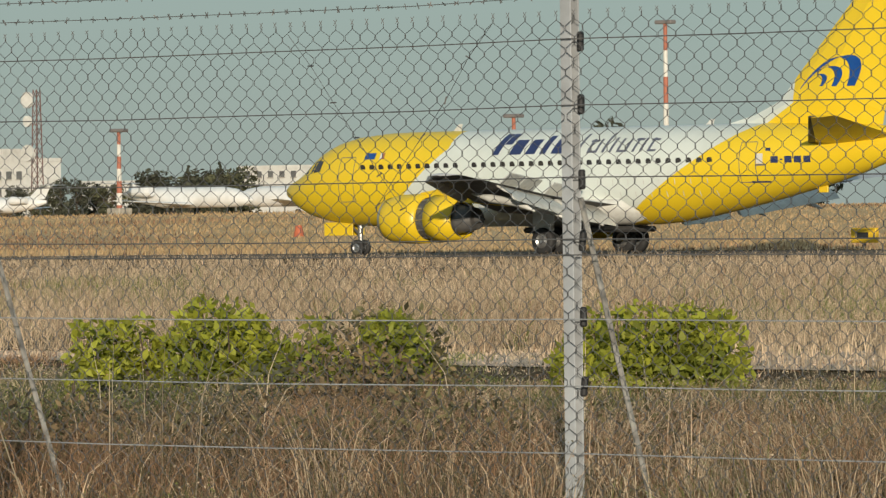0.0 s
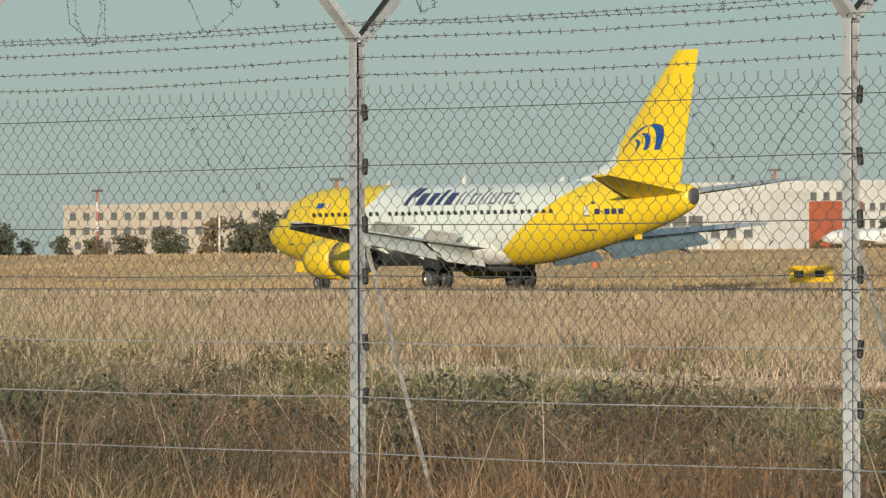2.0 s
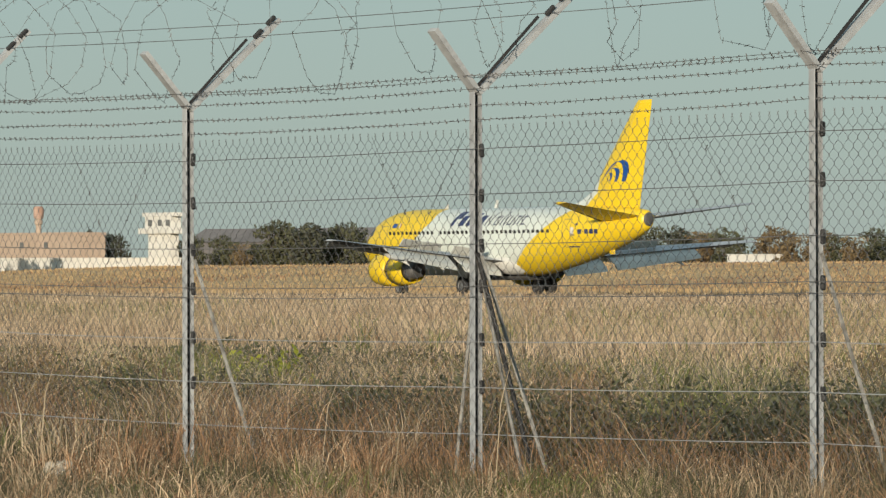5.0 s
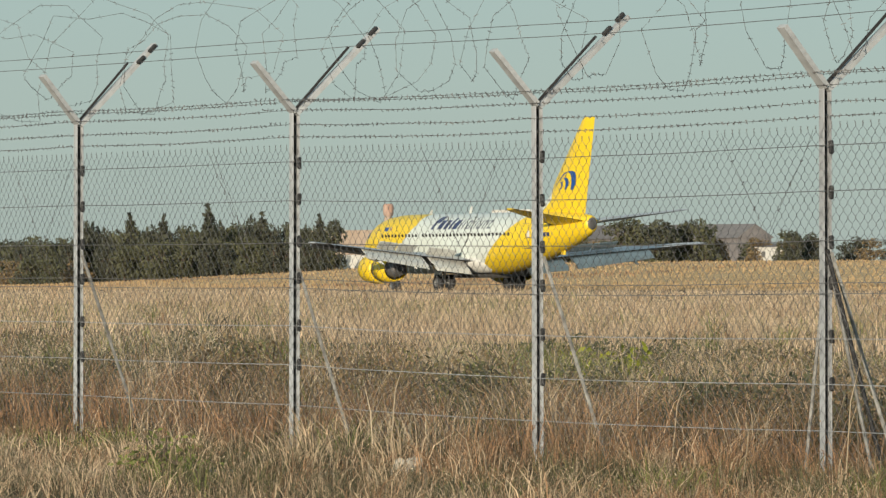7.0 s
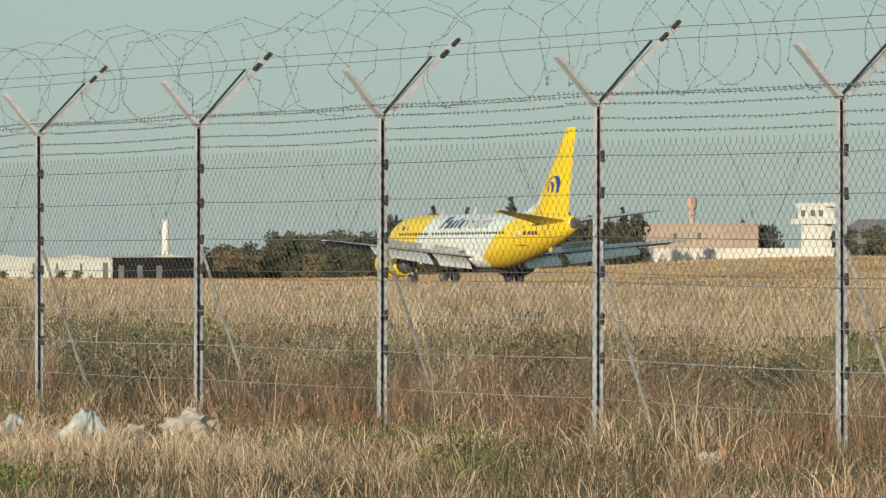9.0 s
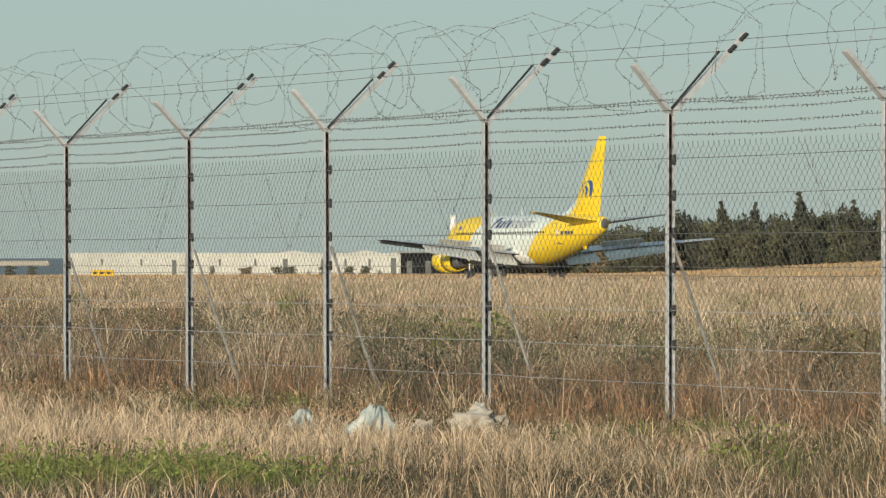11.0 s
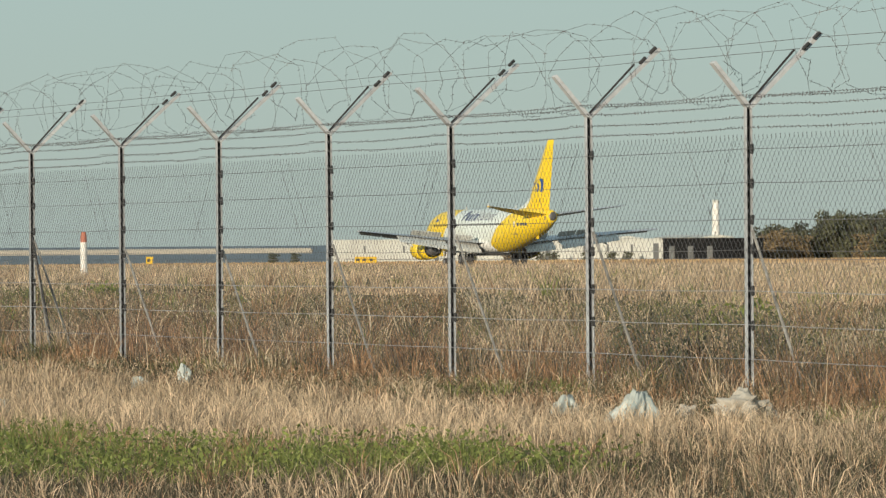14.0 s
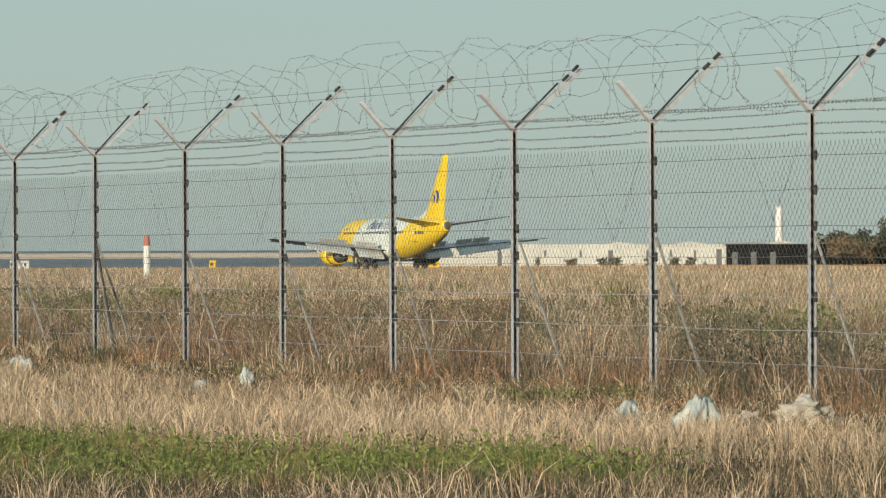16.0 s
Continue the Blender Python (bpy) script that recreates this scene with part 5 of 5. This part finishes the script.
def blades(name, x, y, h, w, lean, material, label, bent=True, dr=None):
    n = len(x)
    z = ground_z(x, y) - 0.01
    ang = rng.uniform(0, 2 * np.pi, n)
    dr = rng.uniform(0, 2 * np.pi, n) if dr is None else dr
    lx, ly = np.cos(dr) * lean * h, np.sin(dr) * lean * h
    wx, wy = np.cos(ang) * w / 2, np.sin(ang) * w / 2
    base = np.stack([x, y, z], 1)
    wv = np.stack([wx, wy, wx * 0], 1)
    tip = base + np.stack([lx, ly, h], 1)
    if bent:
        mid = base + np.stack([lx * 0.3, ly * 0.3, h * 0.62], 1)
        V = np.stack([base - wv, base + wv, mid + wv * 0.8, mid - wv * 0.8, tip], 1).reshape(-1, 3)
        o = np.arange(n)[:, None] * 5
        loops = (o + np.array([[0, 1, 2, 3, 3, 2, 4]])).ravel()
        starts = (np.arange(n)[:, None] * 7 + np.array([[0, 4]])).ravel()
        totals = np.tile([4, 3], n)
    else:
        V = np.stack([base - wv, base + wv, tip], 1).reshape(-1, 3)
        loops = np.arange(n * 3)
        starts = np.arange(n) * 3
        totals = np.full(n, 3)
    me = bpy.data.meshes.new(name)
    me.vertices.add(len(V))
    me.vertices.foreach_set("co", V.ravel())
    me.loops.add(len(loops))
    me.loops.foreach_set("vertex_index", loops.astype(np.int32))
    me.polygons.add(len(starts))
    me.polygons.foreach_set("loop_start", starts.astype(np.int32))
    me.update(calc_edges=True)
    me.validate()
    me.materials.append(material)
    return tagged(new(name, me), label, "grass", kind="stuff")


def flecks(name, x, y, h, size, material, label):
    """Seed heads, husks and small leaves: tiny quads at height h above the ground."""
    n = len(x)
    c = np.stack([x, y, ground_z(x, y) + h], 1)
    u = rng.normal(0, 1, (n, 3))
    u /= np.linalg.norm(u, axis=1)[:, None]
    v = np.cross(u, rng.normal(0, 1, (n, 3)))
    v /= np.linalg.norm(v, axis=1)[:, None]
    u, v = u * size[:, None], v * size[:, None] * 0.5
    V = np.stack([c - u, c + v, c + u, c - v], 1).reshape(-1, 3)
    me = bpy.data.meshes.new(name)
    me.vertices.add(len(V))
    me.vertices.foreach_set("co", V.ravel())
    me.loops.add(n * 4)
    me.loops.foreach_set("vertex_index", np.arange(n * 4, dtype=np.int32))
    me.polygons.add(n)
    me.polygons.foreach_set("loop_start", (np.arange(n) * 4).astype(np.int32))
    me.update(calc_edges=True)
    me.validate()
    me.materials.append(material)
    return tagged(new(name, me), label, "plants", kind="stuff")


def seed():
    x, y = scatter(330000, 20, 150)
    ok = (y > FENCE_Y - 2.7) & (y < 35.0)
    x, y = x[ok], y[ok]
    r = np.hypot(x, y)
    k = drift(x, y)
    k = np.argsort(np.argsort(k)) / len(k)
    top = (0.22 + 0.26 * patch(x, y, 1.6, 5.0)) * (1 - 0.5 * smooth01(x, -34, -27) * smooth01(y, 19, 23)) * (1 - 0.72 * smooth01(y, 26, 32))
    h = top * rng.uniform(0.1, 1.1, len(x)) ** 0.7 * (0.4 + 0.6 * smooth01(y, 14.2, 15.9))
    sz = rng.uniform(0.003, 0.009, len(x)) * np.maximum(r / 38, 0.8)
    for sel, nm, mm, lab in ((k < 0.30, "russet_leaves", "rust_straw", "small russet leaves among the weeds"), ((k >= 0.30) & (k < 0.55), "dark_leaves", "dark_weed", "small dark leaves of weeds behind the fence"), ((k >= 0.55) & (k < 0.88), "seed_heads", "husk", "pale seed heads among the weeds"), (k >= 0.88, "green_leaves", "green", "small green leaves among the weeds")):
        flecks(nm, x[sel], y[sel], h[sel], sz[sel], M[mm], lab)
    x, y = scatter(80000, 46, 420)
    ok = (y > 38.8) & (y < 130)
    x, y = x[ok], y[ok]
    r = np.hypot(x, y)
    flecks("seed_heads", x, y, (0.18 + 0.21 * patch(x, y, 0.23, 3.0)) * rng.uniform(0.5, 1.1, len(x)), rng.uniform(0.006, 0.013, len(x)) * np.maximum(r / 50, 1), M["husk"], "pale seed heads across the field")
    x, y = scatter(50000, 44, 70, 37.5, 60.0)
    ok = (y > 34.7) & (y < 38.9) & (x > -56)
    x, y = x[ok], y[ok]
    flecks("clods", x, y, rng.uniform(0.01, 0.06, len(x)), rng.uniform(0.006, 0.017, len(x)), M["track"], "pale dry clods on the dirt track")
    x, y = scatter(30000, 22, 62)
    ok = y < FENCE_Y
    x, y = x[ok], y[ok]
    flecks("seed_heads", x, y, rng.uniform(0.02, 0.2, len(x)), rng.uniform(0.002, 0.005, len(x)), M["husk"], "pale seed heads before the fence")


def drift(x, y):
    """Which plant grows where: drifts half a metre to three metres across, russet by the fence, silvery and green further in."""
    return patch(x, y, 0.8, 1.1) + 0.7 * patch(x, y, 2.1, 2.6) + 0.45 * patch(x, y, 4.7, 0.3) + 0.30 * smooth01(y, 16, 25) + rng.normal(0, 0.16, len(x))


def verge(x, y):
    """How lush the grass before the fence is: green patches lie beyond a bending line some five metres out."""
    edge = 4.6 + 0.5 * np.maximum(0, -x - 28.5)
    return 0.34 * patch(x, y, 0.6, 0.4) + 0.24 * patch(x, y, 2.6, 1.0) + 0.50 * smooth01(FENCE_Y - y, edge, edge + 0.9) * smooth01(-x, 24, 27)


def clover():
    x, y = scatter(60000, 22, 48, 66.0, 77.0)
    ok = verge(x, y) > 0.74
    x, y = x[ok], y[ok]
    flecks("clover_leaves", x, y, rng.uniform(0.01, 0.13, len(x)) * (0.5 + patch(x, y, 3.1, 0.8)), rng.uniform(0.008, 0.02, len(x)), M["green"], "low green leaves in patches before the fence")


def tussocks(kinds, n, per, r0, r1, inside, height, spread, width, ref, bent=True, choose=None):
    """Tufts whose blades spring from one root and lean outwards. kinds: (share, name, material, label), drawn tuft by tuft."""
    cx, cy = scatter(n, r0, r1)
    ok = inside(cx, cy)
    cx, cy = cx[ok], cy[ok]
    pick = drift(cx, cy)
    pick = np.argsort(np.argsort(pick)) / len(pick)
    if choose:
        pick = np.clip(choose(cx, cy) + rng.normal(0, 0.05, len(cx)), 0, 1)
    else:
        rank = (cx > -30) & (cx < -19) & (cy < 27) & (rng.random(len(cx)) < 0.65) & (((pick > 0.31) & (pick < 0.46)) | ((pick > 0.66) & (pick < 0.86)))
        pick = np.where(rank, 0.28, pick)  # darker, ranker growth along this stretch
        rusty = (cx > -20) & (cy < 26) & (rng.random(len(cx)) < 0.35) & (pick > 0.46) & (pick < 0.80)
        pick = np.where(rusty, 0.1, pick)  # redder at this end
    tall = rng.uniform(0.45, 1.25, len(cx)) * (0.7 + 0.6 * patch(cx, cy, 0.7, 4.0))
    lo = 0.0
    for hi, name, mm, label in kinds:  # upper share of each kind
        sel = (pick >= lo) & (pick <= hi)
        lo = hi
        m = int(sel.sum())
        i = np.repeat(np.arange(m), per)
        ox, oy = rng.normal(0, spread, m * per), rng.normal(0, spread, m * per)
        x, y = cx[sel][i] + ox, cy[sel][i] + oy
        far = np.maximum(np.hypot(x, y) / ref, 0.8)
        h = height(x, y) * tall[sel][i] * rng.uniform(0.55, 1.2, m * per)
        blades(name, x, y, h, rng.uniform(*width, m * per) * far, rng.uniform(0.15, 1.1, m * per), M[mm], label, bent, np.arctan2(oy, ox) + rng.normal(0, 0.6, m * per))


def grow():
    low = lambda x, y: (1 - 0.5 * smooth01(x, -34, -27) * smooth01(y, 19, 23)) * (1 - 0.72 * smooth01(y, 26, 32)) + 0.75 * smooth01(y, 37.5, 40)
    tussocks(((0.24, "russet_tufts", "rust_straw", "russet dry tufts behind the fence"), (0.31, "dark_tufts", "dark_weed", "dark olive weed tufts behind the fence"), (0.46, "straw_tufts", "straw", "pale dry tufts behind the fence"), (0.58, "weed_tufts", "weed", "olive-brown weed tufts behind the fence"), (0.66, "dark_tufts", "dark_weed", "dark olive weed tufts behind the fence"), (0.86, "silver_tufts", "husk", "silvery seeding tufts behind the fence"), (1.0, "green_tufts", "green", "green weed tufts behind the fence")),
             17000, 22, 20, 150, lambda x, y: (y > FENCE_Y - 2.7) & (y < 33.0 + 14 * patch(x, y, 0.35, 2.0)), lambda x, y: 0.34 * low(x, y) * (0.36 + 0.64 * smooth01(y, 14.2, 15.9)), 0.055, (0.0025, 0.006), 30)
    tussocks(((0.22, "russet_clumps", "rust_straw", "tall russet clumps behind the fence"), (0.44, "straw_clumps", "straw", "tall feathery straw clumps behind the fence"), (0.66, "dark_clumps", "dark_weed", "tall dark olive clumps behind the fence"), (0.90, "silver_clumps", "husk", "tall silvery seeding clumps behind the fence"), (1.0, "green_clumps", "green", "tall green clumps behind the fence")),
             1500, 110, 20, 150, lambda x, y: (y > FENCE_Y + 0.3) & (y < 33.0), lambda x, y: 0.40 * low(x, y), 0.15, (0.002, 0.0045), 30)
    tussocks(((0.60, "straw_tufts", "straw", "pale dry tufts before the fence"), (0.72, "russet_tufts", "rust_straw", "russet tufts before the fence"), (1.0, "green_tufts", "green", "green tufts before the fence")),
             12000, 22, 22, 62, lambda x, y: (y < FENCE_Y - 2.4 + rng.normal(0, 0.35, len(x))) & (rng.random(len(x)) > 0.85 * smooth01(x, -30, -26.5)), lambda x, y: 0.12 + 0.05 * smooth01(FENCE_Y - y, 0.6, 2.0), 0.045, (0.003, 0.0065), 32, True,
             verge)
    tussocks(((0.18, "russet_tufts", "rust_straw", "russet dry tangle before the fence"), (0.32, "straw_tufts", "straw", "pale dry tangle before the fence"), (0.74, "dark_tufts", "dark_weed", "dark olive tangle before the fence"), (0.92, "weed_tufts", "weed", "olive-brown weeds before the fence"), (1.0, "green_tufts", "green", "green weeds before the fence")),
             5200, 20, 20, 40, lambda x, y: (y < FENCE_Y) & (y > FENCE_Y - 3.5) & (rng.random(len(x)) < smooth01(x, -30, -26.5)), lambda x, y: 0.21 + 0 * x, 0.05, (0.003, 0.0065), 30)
    tussocks(((0.70, "field_tufts", "straw", "golden dry tufts across the field"), (0.92, "russet_tufts", "rust_straw", "russet tufts across the field"), (1.0, "field_tufts", "green", "green tufts in the field")),
             13000, 11, 46, 330, lambda x, y: (y > 39.2) & (y < 120), lambda x, y: 0.42 + 0 * x, 0.09, (0.004, 0.009), 40, False)
    # before the fence
    x, y = scatter(190000, 22, 62)
    ok = y < FENCE_Y + 0.25
    x, y = x[ok], y[ok]
    r = np.hypot(x, y)
    gap = FENCE_Y - y
    g = verge(x, y) + rng.normal(0, 0.07, len(x)) > 0.74
    tall = 0.55 + 0.6 * patch(x, y, 2.3, 2.0)
    near = smooth01(1.6 - gap, 0, 1.4)
    h = (0.09 + 0.03 * near) * tall * rng.uniform(0.5, 1.6, len(x))
    w = rng.uniform(0.0028, 0.0058, len(x)) * (r / 32)
    foot = gap + rng.normal(0, 0.4, len(x)) < 2.4
    h = np.where(foot, 0.7 * h, h)
    brown = ~g & (foot & (rng.random(len(x)) < 0.8) | (rng.random(len(x)) < 0.70 * smooth01(x, -30, -26.5)))
    d = ~g & ~brown
    blades("dry_grass", x[d], y[d], h[d] * 1.15, w[d], rng.uniform(0.1, 1.7, d.sum()), M["straw"], "pale dry grass before the fence")
    olive = brown & (rng.random(len(x)) < 0.78)
    brown = brown & ~olive
    blades("russet_grass", x[brown], y[brown], h[brown] * 1.3, w[brown], rng.uniform(0.1, 1.7, brown.sum()), M["rust_straw"], "russet dry grass before the fence")
    blades("weeds", x[olive], y[olive], h[olive] * 1.3, w[olive], rng.uniform(0.1, 1.7, olive.sum()), M["dark_weed"], "olive-brown weeds before the fence")
    blades("green_grass", x[g], y[g], h[g] * 0.9, w[g] * 1.5, rng.uniform(0.1, 1.6, g.sum()), M["green"], "short green grass in patches before the fence")
    # weeds behind the fence
    x, y = scatter(190000, 20, 150)
    ok = (y > FENCE_Y - 2.7) & (y < 35.0)
    x, y = x[ok], y[ok]
    r = np.hypot(x, y)
    kind = drift(x, y)
    kind = np.argsort(np.argsort(kind)) / len(kind)
    tall = 0.35 + 1.1 * patch(x, y, 1.6, 5.0) ** 1.6
    far = smooth01(y, 16, 27)
    low = (1 - 0.5 * smooth01(x, -34, -27) * smooth01(y, 19, 23)) * (1 - 0.72 * smooth01(y, 26, 32))
    h = (0.18 + 0.06 * far) * low * tall * rng.uniform(0.45, 1.45, len(x)) * (0.5 + 0.5 * smooth01(y, 14.2, 15.9))
    w = rng.uniform(0.0025, 0.005, len(x)) * np.maximum(r / 30, 0.8)
    rust, dark, weed = kind < 0.34, ((kind >= 0.34) & (kind < 0.40)) | ((kind > 0.58) & (kind < 0.68)), kind > 0.78
    straw = ~weed & ~rust & ~dark
    for sel, nm, mm, lab, k in ((weed, "weeds", "weed", "grey-green weeds behind the fence", 1.25), (dark, "dark_weeds", "dark_weed", "dark olive weeds behind the fence", 1.1), (rust, "russet_grass", "rust_straw", "russet dry stems behind the fence", 1.0), (straw, "dry_grass", "straw", "tangled dry grass behind the fence", 1.0)):
        blades(nm, x[sel], y[sel], h[sel] * k, w[sel] * k, rng.uniform(0.1, 1.3, sel.sum()), M[mm], lab)
    # sparse growth over the track
    x, y = scatter(120000, 44, 170)
    ok = (y > 34.3) & (y < 39.2) & ((patch(x, y, 0.5, 2.2) + rng.normal(0, 0.12, len(x)) > 0.46) | (x < -52))
    x, y = x[ok], y[ok]
    blades("dry_grass", x, y, rng.uniform(0.08, 0.3, len(x)), rng.uniform(0.006, 0.012, len(x)), rng.uniform(0.1, 0.8, len(x)), M["straw"], "sparse dry grass on the track")
    # open field to the runway
    x, y = scatter(430000, 46, 640)
    ok = (y > 38.8) & (y < 168)
    x, y = x[ok], y[ok]
    r = np.hypot(x, y)
    h = (0.18 + 0.20 * patch(x, y, 0.23, 3.0) + 0.10 * patch(x, y, 1.3, 0.7)) * rng.uniform(0.4, 1.3, len(x)) * (1 + 0.3 * smooth01(-x, 220, 300))
    w = rng.uniform(0.0035, 0.0075, len(x)) * np.maximum(r / 38, 1)
    gr = (patch(x, y, 0.19, 0.9) + rng.normal(0, 0.12, len(x)) > 0.80) & (y < 90)
    blades("field_grass", x[~gr], y[~gr], h[~gr], w[~gr], rng.uniform(0.1, 1.2, (~gr).sum()), M["straw"], "tall dry golden grass across the field", False)
    blades("field_weeds", x[gr], y[gr], h[gr], w[gr], rng.uniform(0.1, 0.6, gr.sum()), M["green"], "green weeds scattered in the field", False)
    # beyond the runway
    x, y = scatter(260000, 210, 1000)
    ok = (y > 203) & (y < 425) & (x > -1100)
    x, y = x[ok], y[ok]
    r = np.hypot(x, y)
    h = (0.14 + 0.22 * patch(x, y, 0.05, 3.0)) * rng.uniform(0.5, 1.3, len(x))
    rs = patch(x, y, 0.06, 1.0) + rng.normal(0, 0.15, len(x)) > 0.72
    for sel, mm in ((rs, "rust_straw"), (~rs, "far_straw")):
        blades("far_grass", x[sel], y[sel], h[sel], r[sel] * 0.0003, rng.uniform(0.1, 0.6, sel.sum()), M[mm], "short brownish grass beyond the runway", False)
    # long single stalks by the fence
    n = 900
    x, y = scatter(n, 21, 60)
    ok = (y > FENCE_Y - 1.2) & (y < FENCE_Y + 5)
    x, y = x[ok], y[ok]
    blades("tall_stalks", x, y, rng.uniform(0.25, 0.8, len(x)), rng.uniform(0.004, 0.0075, len(x)), rng.uniform(0.05, 1.9, len(x)), M["husk"], "long dry stalks by the fence")


grow()
seed()
clover()


def motions():
    walk(airliner, [(t, airliner_pose(s, yaw)) for t, s, yaw in ROLL])


motions()
